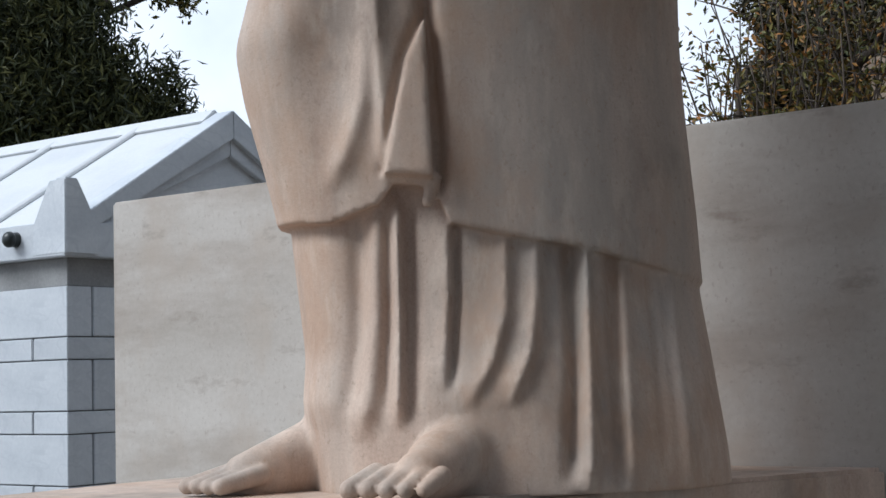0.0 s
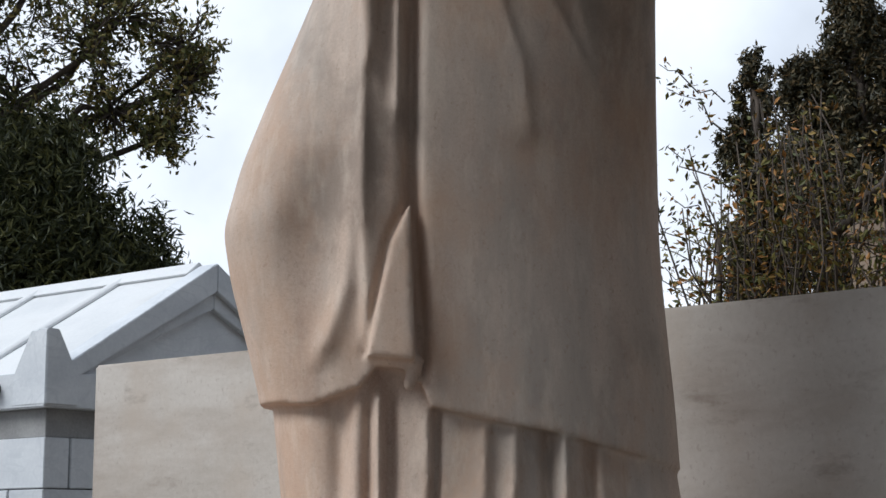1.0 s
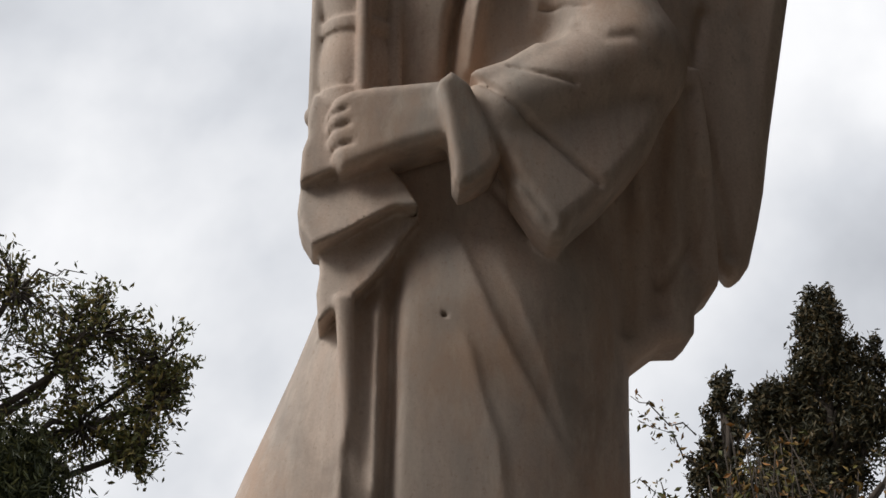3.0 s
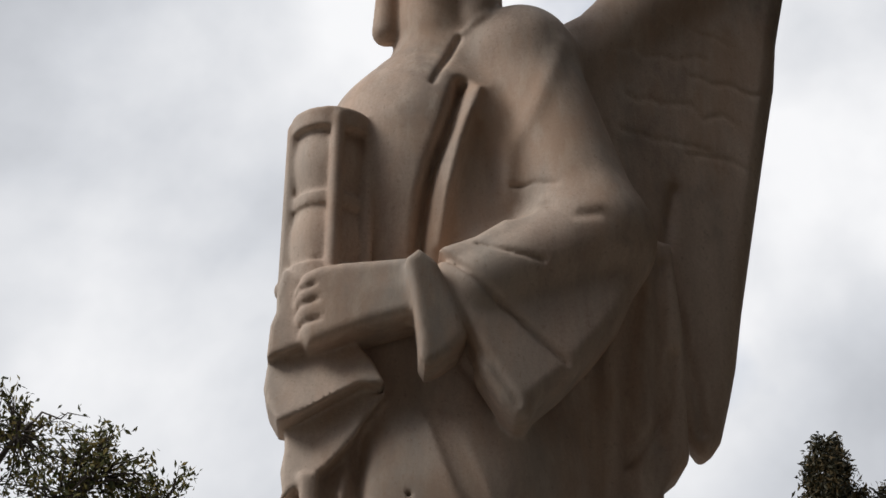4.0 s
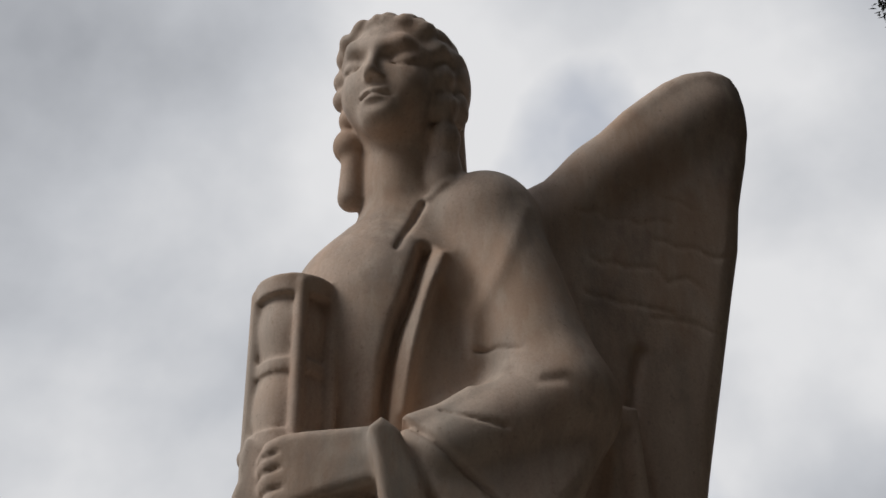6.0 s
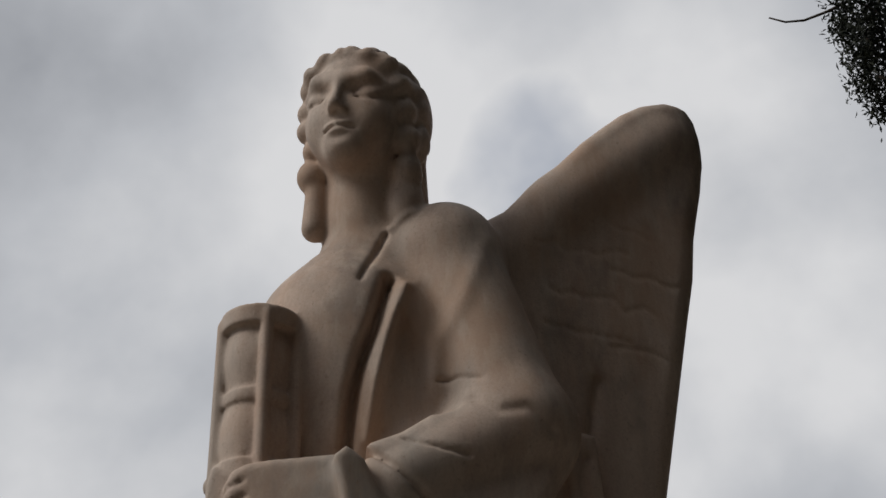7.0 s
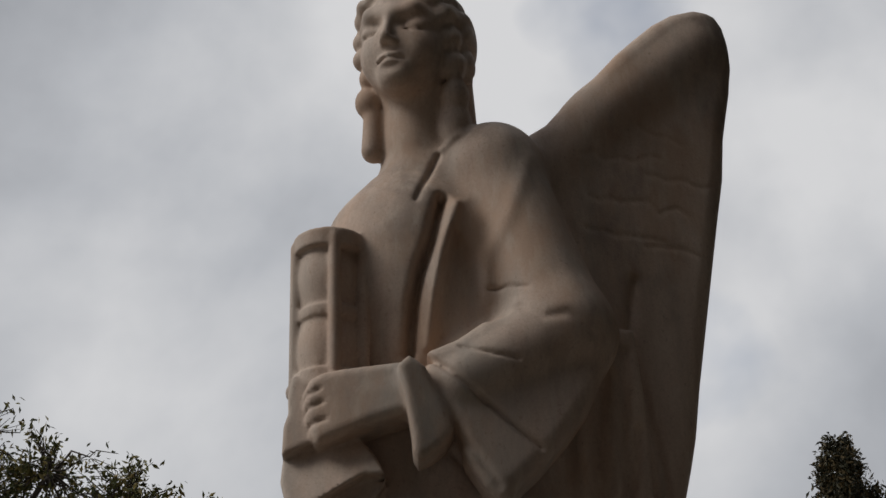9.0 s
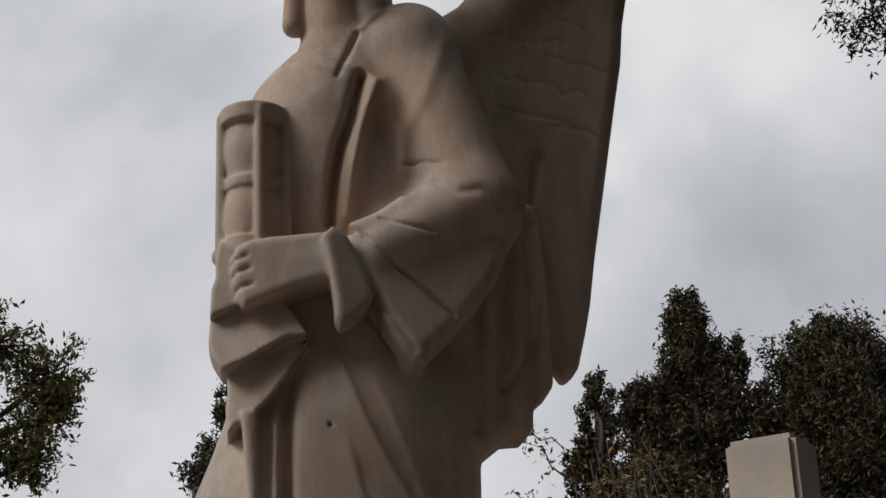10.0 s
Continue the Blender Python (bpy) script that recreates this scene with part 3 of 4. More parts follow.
    # hanging cloth behind the elbow
    c.sheet([(0.18, 2.84), (0.265, 2.790), (0.326, 2.838), (0.376, 2.842), (0.396, 2.862), (0.399, 2.905), (0.418, 2.936), (0.449, 2.963), (0.455, 2.98),
             (0.455, 3.06), (0.455, 3.26), (0.44, 3.46), (0.25, 3.5), (0.1, 3.1)], 0.01, 0.085, 0.025, 0.02, (-0.1, 0))
    c.groove([(0.43, 3.2), (0.405, 3.06), (0.36, 3.0), (0.33, 2.96)], 0.012, 0.016, 0.0)
    c.groove([(0.36, 3.4), (0.33, 3.15), (0.32, 2.9)], 0.02, 0.022, 0.0)
    c.groove([(0.41, 3.4), (0.39, 3.15), (0.40, 3.0)], 0.014, 0.014, 0.0)
    c.groove([(0.26, 3.2), (0.25, 3.0), (0.25, 2.86)], 0.02, 0.018, 0.0)

    # sleeve and arm
    c.rod((0.12, 0.105, 3.88), (0.245, 0.17, 3.42), 0.112, 0.125, 0.05)
    c.rod((0.255, 0.17, 3.40), (0.0, 0.275, 3.24), 0.125, 0.085, 0.05)
    c.sheet([(-0.075, 3.31), (0.0, 3.35), (0.06, 3.40), (0.3, 3.43), (0.352, 3.40), (0.349, 3.32), (0.30, 3.205), (0.249, 3.131), (0.179, 3.046), (0.120, 2.988),
             (0.103, 2.962), (0.078, 2.962), (0.050, 2.990), (0.009, 3.053), (-0.014, 3.124), (-0.05, 3.18)], 0.235, 0.075, 0.036, 0.014, (-0.24, -0.10))
    # sleeve folds
    c.groove([(-0.070, 3.299), (0.002, 3.232), (0.081, 3.170), (0.130, 3.125), (0.178, 3.085)], 0.0075, 0.015, 0.1)
    c.groove([(0.004, 3.322), (0.035, 3.309), (0.085, 3.297), (0.135, 3.290)], 0.005, 0.008, 0.1)
    c.groove([(0.083, 3.514), (0.123, 3.512), (0.170, 3.492)], 0.005, 0.006, 0.1)
    c.groove([(-0.018, 3.120), (0.026, 3.068), (0.058, 3.024), (0.082, 2.99)], 0.010, 0.007, 0.1)
    c.groove([(0.15, 3.44), (0.20, 3.40), (0.26, 3.41), (0.31, 3.37)], 0.012, 0.006, 0.1)
    c.groove([(0.203, 3.88), (0.136, 3.70), (0.082, 3.60), (0.072, 3.53)], 0.022, -0.005, 0.0)
    c.groove([(0.03, 3.75), (0.062, 3.62), (0.08, 3.5)], 0.026, -0.006, 0.1)
    # cuff
    c.sheet([(-0.138, 3.263), (-0.112, 3.287), (-0.077, 3.262), (-0.036, 3.180), (-0.016, 3.117), (-0.033, 3.087), (-0.062, 3.063), (-0.094, 3.046),
             (-0.107, 3.065), (-0.110, 3.114), (-0.126, 3.209)], 0.310, 0.055, 0.016, 0.012, (-0.14, 0.05))
    # forearm and fist
    c.rod((-0.10, 0.275, 3.228), (-0.23, 0.235, 3.218), 0.056, 0.060, 0.02)
    c.sheet([(-0.354, 3.235), (-0.338, 3.270), (-0.307, 3.284), (-0.263, 3.289), (-0.118, 3.292), (-0.107, 3.173), (-0.217, 3.146), (-0.321, 3.110),
             (-0.336, 3.131), (-0.348, 3.178)], 0.223, 0.072, 0.022, 0.010, (0.22, 0))
    for z0, a1 in ((3.236, -0.315), (3.203, -0.309), (3.162, -0.303)):
        c.groove([(-0.358, z0 - 0.010), (-0.335, z0 - 0.003), (a1, z0 + 0.006)], 0.0055, 0.008, 0.05)

    # hourglass in the fist
    ha, hb = -0.298, 0.168

    def drum(z0, z1, r, k=0.005):
        sl, a, b, z = c.cut((ha - r, hb - r, z0), (ha + r, hb + r, z1), 0.05)
        rad = np.sqrt((a - ha) ** 2 + (b - hb) ** 2) - r
        c.join(sl, np.maximum(rad, np.abs(z - (z0 + z1) / 2) - (z1 - z0) / 2).astype(np.float32), k)

    drum(3.28, 3.65, 0.068)
    drum(3.622, 3.668, 0.088)
    drum(3.27, 3.31, 0.085)
    c.egg((ha, hb, 3.555), (0.078, 0.078, 0.13), 0.008)
    c.egg((ha, hb, 3.365), (0.079, 0.079, 0.14), 0.008)
    drum(3.445, 3.475, 0.077)
    for da, db in ((0.014, 0.078), (-0.080, 0.012), (0.080, 0.03), (-0.02, -0.078)):
        c.rod((ha + da, hb + db, 3.28), (ha + da, hb + db, 3.645), 0.015, None, 0.005)

    # cloth bunched round its foot
    c.rod((-0.376, 0.15, 3.283), (-0.318, 0.228, 3.328), 0.026, 0.011, 0.012)
    c.sheet([(-0.380, 3.300), (-0.391, 3.254), (-0.389, 3.205), (-0.399, 3.174), (-0.402, 3.098), (-0.335, 3.126), (-0.32, 3.20), (-0.33, 3.285)],
            0.168, 0.068, 0.008, 0.006, (0.2, -0.1))
    c.sheet([(-0.402, 3.097), (-0.405, 3.043), (-0.396, 3.008), (-0.372, 2.962), (-0.322, 2.985), (-0.268, 3.018), (-0.214, 3.048), (-0.176, 3.045),
             (-0.166, 3.034), (-0.193, 3.096), (-0.226, 3.144), (-0.335, 3.129)], 0.185, 0.062, 0.007, 0.005, (0.22, -0.35))
    c.sheet([(-0.363, 3.00), (-0.358, 2.924), (-0.363, 2.877), (-0.356, 2.832), (-0.363, 2.808), (-0.319, 2.850), (-0.276, 2.879), (-0.234, 2.932),
             (-0.191, 3.003), (-0.168, 3.035), (-0.22, 3.06)], 0.168, 0.060, 0.007, 0.005, (0.28, -0.30))
    c.egg((-0.118, 0.246, 2.833), (0.0055, 0.03, 0.0055), 0.003, minus=True)
    # open front of the gown
    c.groove([(-0.108, 3.36), (-0.104, 3.418), (-0.099, 3.474), (-0.084, 3.549), (-0.056, 3.634), (-0.026, 3.76)], 0.013, 0.045, 0.05)
    c.groove([(-0.068, 3.37), (-0.064, 3.406), (-0.051, 3.49), (-0.029, 3.593), (0.012, 3.74)], 0.013, -0.014, 0.05)
    c.sheet([(-0.042, 3.38), (-0.034, 3.49), (-0.012, 3.60), (0.008, 3.66), (0.036, 3.60), (0.052, 3.52), (0.055, 3.44)], 0.262, 0.060, 0.020, 0.03, minus=True)
    c.groove([(-0.088, 3.752), (-0.072, 3.796), (-0.048, 3.86), (-0.028, 3.912)], 0.007, 0.011, 0.05)
    c.egg((-0.028, 0.17, 3.915), (0.007, 0.03, 0.009), 0.004, minus=True)
    c.groove([(-0.028, 3.915), (-0.003, 3.944), (0.035, 3.965)], 0.009, -0.005, 0.05)

    # feet
    c.rod((-0.45, 0.02, 1.562), (-0.565, 0.10, 1.522), 0.056, 0.040, 0.02)
    c.rod((-0.42, 0.0, 1.53), (-0.55, 0.10, 1.51), 0.05, 0.035, 0.02)
    for i in range(4):
        s = (i - 1.5) * 0.027
        c.rod((-0.565 + s * 0.8, 0.105 + s * 0.6, 1.525), (-0.632 + s * 0.8, 0.165 + s * 0.6, 1.508), 0.019, 0.015, 0.005)
    c.rod((-0.19, 0.27, 1.548), (-0.25, 0.355, 1.525), 0.060, 0.046, 0.02)
    c.rod((-0.16, 0.22, 1.562), (-0.22, 0.30, 1.545), 0.06, 0.05, 0.02)
    for i in range(5):
        s = (i - 2) * 0.033
        ln = 0.07 - 0.006 * i
        c.rod((-0.27 + s * 0.8, 0.37 + s * 0.55, 1.53), (-0.27 + s * 0.8 - ln * 0.63, 0.37 + s * 0.55 + ln * 0.78, 1.51),
              0.021 - 0.001 * i, 0.017 - 0.001 * i, 0.004)
    # ground the work flat on its plinth
    c.d[:, :, :int((1.486 - 1.43) / step)] = 0.3

    v, f = c.mesh()
    cs, sn = math.cos(STATUE_TURN), math.sin(STATUE_TURN)
    xyz = np.stack([v[:, 0] * cs + v[:, 1] * sn, v[:, 0] * sn - v[:, 1] * cs, v[:, 2] - STATUE_AT[2]], 1)
    me = bpy.data.meshes.new("statue")
    me.from_pydata(xyz.tolist(), [], f[:, ::-1].tolist())
    me.materials.append(M_STATUE)
    me.shade_smooth()
    ob = new("statue", me)
    ob.location = STATUE_AT
    return tagged(ob, "weathered tan marble statue of a winged robed figure holding an hourglass", "statue")


statue()

# ---- ground, plinth, slab ----
def ground():
    bm = bmesh.new()
    bmesh.ops.create_grid(bm, x_segments=60, y_segments=60, size=1)
    for v in bm.verts:
        far = max(abs(v.co.x), abs(v.co.y))
        r = 8 * far + 1500 * far ** 6
        k = r / far if far > 1e-6 else 0
        v.co = Vector((v.co.x * k, v.co.y * k + 2, noise.noise(Vector((v.co.x * 9, v.co.y * 9, 0))) * 0.03 - 0.02))
    ob = part("ground", bm, M_GROUND, None, smooth=True)
    tagged(ob, "pale trodden gravel and earth of the cemetery ground", "ground", kind="structure")


ground()


def plinth():
    p = empty("plinth", "tan marble plinth block that carries the statue", "plinth", (0, 0, 0))
    top = [(-0.98, 0.444), (0.440, 0.444), (0.0, -0.86), (-0.80, -0.86)]
    low = [(-1.02, 0.444), (0.52, 0.444), (0.07, -0.93), (-0.86, -0.93)]
    part("base_block", prism([(x, y, -0.05) for x, y in low], (0, 0, 0.35), 0.012), M_SLAB, p)
    part("shaft", prism([(x, y, 0.30) for x, y in [(a * 0.985 - 0.002, b * 0.985) for a, b in top]], (0, 0, 1.04), 0.006), M_SLAB, p)
    part("top_block", prism([(x, y, 1.34) for x, y in top], (0, 0, 0.15), 0.009), M_STATUE, p, "worn tan marble top block of the plinth")


plinth()


def slab():
    bm = box((-1.866, 0.45, -0.05), (1.9, 0.62, 2.222), 0.007)
    ob = part("memorial_slab", bm, M_SLAB, None)
    tagged(ob, "large upright veined beige marble slab behind the statue", "memorial slab")


slab()


def stele():
    bm = box((-0.055, 2.40, -0.05), (0.23, 2.66, 3.315), 0.022)
    ob = part("stele", bm, M_STELE, None)
    tagged(ob, "plain pale stone grave stele with rounded edges", "gravestone")


stele()


# ---- white marble tomb house ----
def tomb():
    xc, yc = -6.2, 3.78           # near corner of its walls
    x_far, y_far = -10.2, 6.58
    ridge_y, ridge_z, eave_z = 5.18, 3.57, 2.60
    t = empty("mausoleum", "white marble tomb house with ribbed gable roof and coursed blocks", "mausoleum", (0, 0, 0))
    core = box((x_far + 0.03, yc + 0.03, -0.05), (xc - 0.03, y_far - 0.03, 2.52))
    part("wall_core", core, M_JOINT, t, "grey mortar between the blocks")
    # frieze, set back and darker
    part("frieze", box((x_far + 0.02, yc + 0.02, 2.335), (xc - 0.02, y_far - 0.02, 2.512), 0.004), M_GREY, t, "darker grey frieze under the cornice")
    # cornice
    part("cornice", box((x_far - 0.06, yc - 0.06, 2.512), (xc + 0.06, y_far + 0.06, 2.735), 0.008), M_WHITE, t)
    # roof: two slopes as thick slabs
    over = 0.05
    for sgn, y_e in ((-1, yc - 0.04), (1, y_far + 0.04)):
        pts = [(x_far - over, y_e, 2.70), (x_far - over, ridge_y, ridge_z), (x_far - over, ridge_y, ridge_z - 0.12), (x_far - over, y_e, 2.62)]
        part("roof_slab", prism(pts, (xc - 0.10 - (x_far - over), 0, 0), 0.004), M_ROOF, t)
        # ribs over the joints
        dy, dz = y_e - ridge_y, 2.70 - ridge_z
        ln = math.hypot(dy, dz)
        for x in (-7.08, -8.03, -8.98, -9.93):
            bm = bmesh.new()
            bmesh.ops.create_cone(bm, cap_ends=True, segments=12, radius1=0.05, radius2=0.05, depth=ln - 0.06)
            bmesh.ops.scale(bm, vec=(1.0, 0.55, 1), verts=bm.verts)
            m = Matrix.Translation((x, (y_e + ridge_y) / 2, (2.70 + ridge_z) / 2 + 0.01)) @ Matrix.Rotation(math.atan2(dy, dz) * -1, 4, "X")
            bmesh.ops.transform(bm, matrix=m, verts=bm.verts)
            part("roof_rib", bm, M_ROOF, t, smooth=False)
        # raking cornice on the gable end
        h = 0.16
        pts = [(xc - 0.12, ridge_y, ridge_z + 0.02), (xc - 0.12, y_e, eave_z + 0.10), (xc - 0.12, y_e, eave_z - 0.02), (xc - 0.12, ridge_y, ridge_z - h - 0.02)]
        part("raking_cornice", prism(pts, (0.18, 0, 0), 0.006), M_WHITE, t)
        pts = [(xc - 0.09, ridge_y, ridge_z - h - 0.015), (xc - 0.09, y_e - sgn * 0.16, 2.74), (xc - 0.09, y_e - sgn * 0.32, 2.74), (xc - 0.09, ridge_y, ridge_z - h - 0.14)]
        part("inner_moulding", prism(pts, (0.115, 0, 0), 0.006), M_WHITE, t)
    part("ridge_cap", prism([(x_far - over, ridge_y - 0.12, ridge_z - 0.05), (x_far - over, ridge_y, ridge_z + 0.05),
                             (x_far - over, ridge_y + 0.12, ridge_z - 0.05), (x_far - over, ridge_y, ridge_z - 0.09)],
                            (xc - 0.12 - (x_far - over), 0, 0), 0.006), M_ROOF, t)
    part("tympanum", prism([(xc - 0.14, yc + 0.1, 2.74), (xc - 0.14, y_far - 0.1, 2.74), (xc - 0.14, ridge_y, ridge_z - 0.10)], (0.125, 0, 0)), M_WHITE, t,
         "recessed white marble gable panel")
    # corner acroteria
    for y0, s in ((yc, 1), (y_far, -1)):
        a = part("acroterion", prism([(xc + 0.07, y0 - s * 0.06, 2.53), (xc + 0.07, y0 + s * 0.19, 2.53), (xc + 0.07, y0 + s * 0.19, 2.72),
                                      (xc + 0.07, y0 + s * 0.03, 3.0), (xc + 0.07, y0 - s * 0.06, 3.0)], (-0.10, 0, 0), 0.005), M_WHITE, t)
        part("acroterion_wing", prism([(xc + 0.066, y0 - s * 0.064, 2.53), (xc - 0.25, y0 - s * 0.064, 2.53), (xc - 0.25, y0 - s * 0.064, 2.72),
                                       (xc - 0.09, y0 - s * 0.064, 2.99), (xc + 0.066, y0 - s * 0.064, 2.99)], (0, s * 0.10, 0), 0.005), M_WHITE, a)
    # blocks, tall and low courses by turns
    z, tall, row = 2.333, True, 0
    meshes = {}
    while z > 0.05:
        hgt = 0.318 if tall else 0.142
        z0 = z - hgt
        g = 0.007
        lx = 1.0 if tall else 0.72
        # front face: blocks along x; the corner block shows on both faces
        x = xc
        first = True
        while x > x_far + 0.02:
            ln = (0.98 if tall else 0.34) if first else lx
            x1 = max(x_far, x - ln)
            dep = 0.2 if first and tall else (0.62 if first else 0.12)
            key = (round(x - x1, 3), dep, tall)
            if key not in meshes:
                me = mesh_of("block", box((-(x - x1) + g, 0, g), (-0.0 if first else -g, dep - g, hgt), 0.005))
                me.materials.append(M_WHITE)
                meshes[key] = me
            ob = new("block", meshes[key])
            ob.location = (x, yc, z0)
            ob.parent = t
            x, first = x1, False
        # gable end: blocks along y
        y = yc + (0.2 if tall else 0.62)
        while y < y_far - 0.02:
            y1 = min(y_far, y + (0.85 if tall else 0.66))
            key = ("e", round(y1 - y, 3), tall)
            if key not in meshes:
                me = mesh_of("block", box((-0.12, g, g), (0, y1 - y - g, hgt), 0.005))
                me.materials.append(M_WHITE)
                meshes[key] = me
            ob = new("block", meshes[key])
            ob.location = (xc, y, z0)
            ob.parent = t
            y = y1
        z, tall = z0, not tall
    # small lamp on the cornice
    lamp = empty("wall_lamp", "small round black lamp fixed on the marble cornice", "lamp", (-6.62, yc - 0.06, 2.645))
    bm = bmesh.new()
    bmesh.ops.create_cone(bm, cap_ends=True, segments=20, radius1=0.05, radius2=0.045, depth=0.05)
    bmesh.ops.transform(bm, matrix=Matrix.Translation((0, -0.022, 0)) @ Matrix.Rotation(radians(90), 4, "X"), verts=bm.verts)
    part("housing", bm, M_LAMP, lamp)
    bm = bmesh.new()
    bmesh.ops.create_uvsphere(bm, u_segments=18, v_segments=10, radius=0.052)
    bmesh.ops.transform(bm, matrix=Matrix.Translation((0, -0.055, 0)) @ Matrix.Diagonal((1, 0.8, 1, 1)), verts=bm.verts)
    part("bulb_cover", bm, M_LAMP, lamp, "glossy dark glass cover", smooth=True)


tomb()


# ---- trees ----
def leaves(name, centres, size, parent, mat, rng, aspect=0.42, droop=0.0, label=""):
    """A crown of many small pointed leaves, one mesh."""
    n = len(centres)
    d = rng.normal(size=(n, 3))
    d[:, 2] -= droop
    d /= np.linalg.norm(d, axis=1)[:, None]
    e = np.cross(d, rng.normal(size=(n, 3)))
    e /= np.linalg.norm(e, axis=1)[:, None]
    nn = np.cross(d, e)
    s = (size * rng.uniform(0.6, 1.35, n))[:, None]
    c = np.asarray(centres)
    v = np.stack([c - d * s * 0.5, c + e * s * aspect * 0.5 + nn * s * 0.08, c + d * s * 0.5, c - e * s * aspect * 0.5 + nn * s * 0.08], 1).reshape(-1, 3)
    i = np.arange(n) * 4
    f = np.concatenate([np.stack([i, i + 1, i + 2], 1), np.stack([i, i + 2, i + 3], 1)])
    me = bpy.data.meshes.new(name)
    me.from_pydata(v.tolist(), [], f.tolist())
    me.materials.append(mat)
    ob = new(name, me)
    ob.parent = parent
    if label:
        ob["label"] = label
    return ob


def limb(points, r0, r1, bm, seg=7):
    """A tapered, bent limb along points."""
    P = [Vector(p) for p in points]
    rings = []
    for i, p in enumerate(P):
        w = (P[min(i + 1, len(P) - 1)] - P[max(i - 1, 0)]).normalized()
        u = w.orthogonal().normalized()
        s = w.cross(u)
        r = r0 + (r1 - r0) * i / (len(P) - 1)
        rings.append([bm.verts.new(p + (u * math.cos(a) + s * math.sin(a)) * r) for a in [2 * math.pi * k / seg for k in range(seg)]])
    for a, b in zip(rings[:-1], rings[1:]):
        for k in range(seg):
            bm.faces.new((a[k], a[(k + 1) % seg], b[(k + 1) % seg], b[k]))
    bm.faces.new(rings[-1])
    bm.faces.new(rings[0][::-1])


def bent(a, b, rng, n=6, wob=0.06):
    a, b = np.array(a, float), np.array(b, float)
    ln = np.linalg.norm(b - a)
    return [a + (b - a) * t + rng.normal(size=3) * wob * ln * math.sin(math.pi * t) for t in np.linspace(0, 1, n)]


def broad_tree(at, blobs, trunk_top, rng, label, size=0.12, per=900, twig=26):
    """blobs: centre x, y, z, radius; leaves sit in tufts on twigs from each blob's middle."""
    t = empty("tree", label, "tree", at)
    o = np.array(at, float)
    bm = bmesh.new()
    limb(bent((0, 0, -0.1), np.array(trunk_top) - o, rng, 7, 0.03), 0.22, 0.12, bm, 10)
    part("trunk", bm, M_BARK, t, smooth=True)
    bm = bmesh.new()
    pts = []
    for x, y, z, r in blobs:
        c = np.array((x, y, z)) - o
        lb = bmesh.new()
        limb(bent(np.array(trunk_top) - o, c, rng, 6, 0.07), 0.07, 0.03, lb, 6)
        part("limb", lb, M_BARK, t, smooth=True)
        for _ in range(twig):
            d = rng.normal(size=3)
            d /= np.linalg.norm(d)
            tip = c + d * r * rng.uniform(0.55, 1.12)
            line = bent(c + d * r * 0.1, tip, rng, 5, 0.09)
            limb(line, 0.016, 0.004, bm, 4)
            k = per // twig
            L = np.array(line)
            knots = L[0] + (L[-1] - L[0]) * np.array((0.35, 0.55, 0.72, 0.86, 0.95, 1.0))[:, None] + rng.normal(size=(6, 3)) * 0.055
            for q in knots[:-1]:
                limb([L[2] + (q - L[2]) * 0.2, q], 0.006, 0.003, bm, 3)
            pts.append(knots[rng.integers(0, 6, k)] + np.clip(rng.normal(size=(k, 3)), -1.6, 1.6) * (0.030 + 0.035 * r))
    part("twig", bm, M_BARK, t, smooth=True)["kind"] = "stuff"
    leaves("crown", np.concatenate(pts), size, t, M_OLIVE, rng, 0.40)
    return t


def dense_tree(at, blobs, rng, label, mat, size=0.10, per=2600, droop=0.0, name="tree", trunk_r=0.16, aspect=0.35):
    t = empty(name, label, "tree", at)
    o = np.array(at, float)
    top = max(blobs, key=lambda q: q[2])
    bm = bmesh.new()
    limb(bent((0, 0, -0.1), np.array(top[:3]) - o, rng, 8, 0.015), trunk_r, 0.03, bm, 9)
    for x, y, z, r in blobs:
        limb(bent((0, 0, max(0.5, (z - 0.5 * r) * 0.85 - o[2])) + (np.array((x, y, 0)) - o * (1, 1, 0)) * 0.15, np.array((x, y, z)) - o, rng, 5, 0.05), 0.05, 0.015, bm, 5)
    part("trunk", bm, M_BARK, t, smooth=True)
    pts = []
    for x, y, z, r in blobs:
        k = int(per * (r / 0.5) ** 2)
        tufts = max(6, int(34 * (r / 0.5) ** 1.6))
        d = rng.normal(size=(tufts, 3))
        d /= np.linalg.norm(d, axis=1)[:, None]
        c = np.array((x, y, z)) - o + d * r * rng.uniform(0.35, 1.0, tufts)[:, None] * np.array((1, 1, 1.15))
        w = rng.integers(0, tufts, k)
        pts.append(c[w] + rng.normal(size=(k, 3)) * r * 0.16 * np.array((1, 1, 1.5)))
    leaves("crown", np.concatenate(pts), size, t, mat, rng, aspect, droop)
    return t


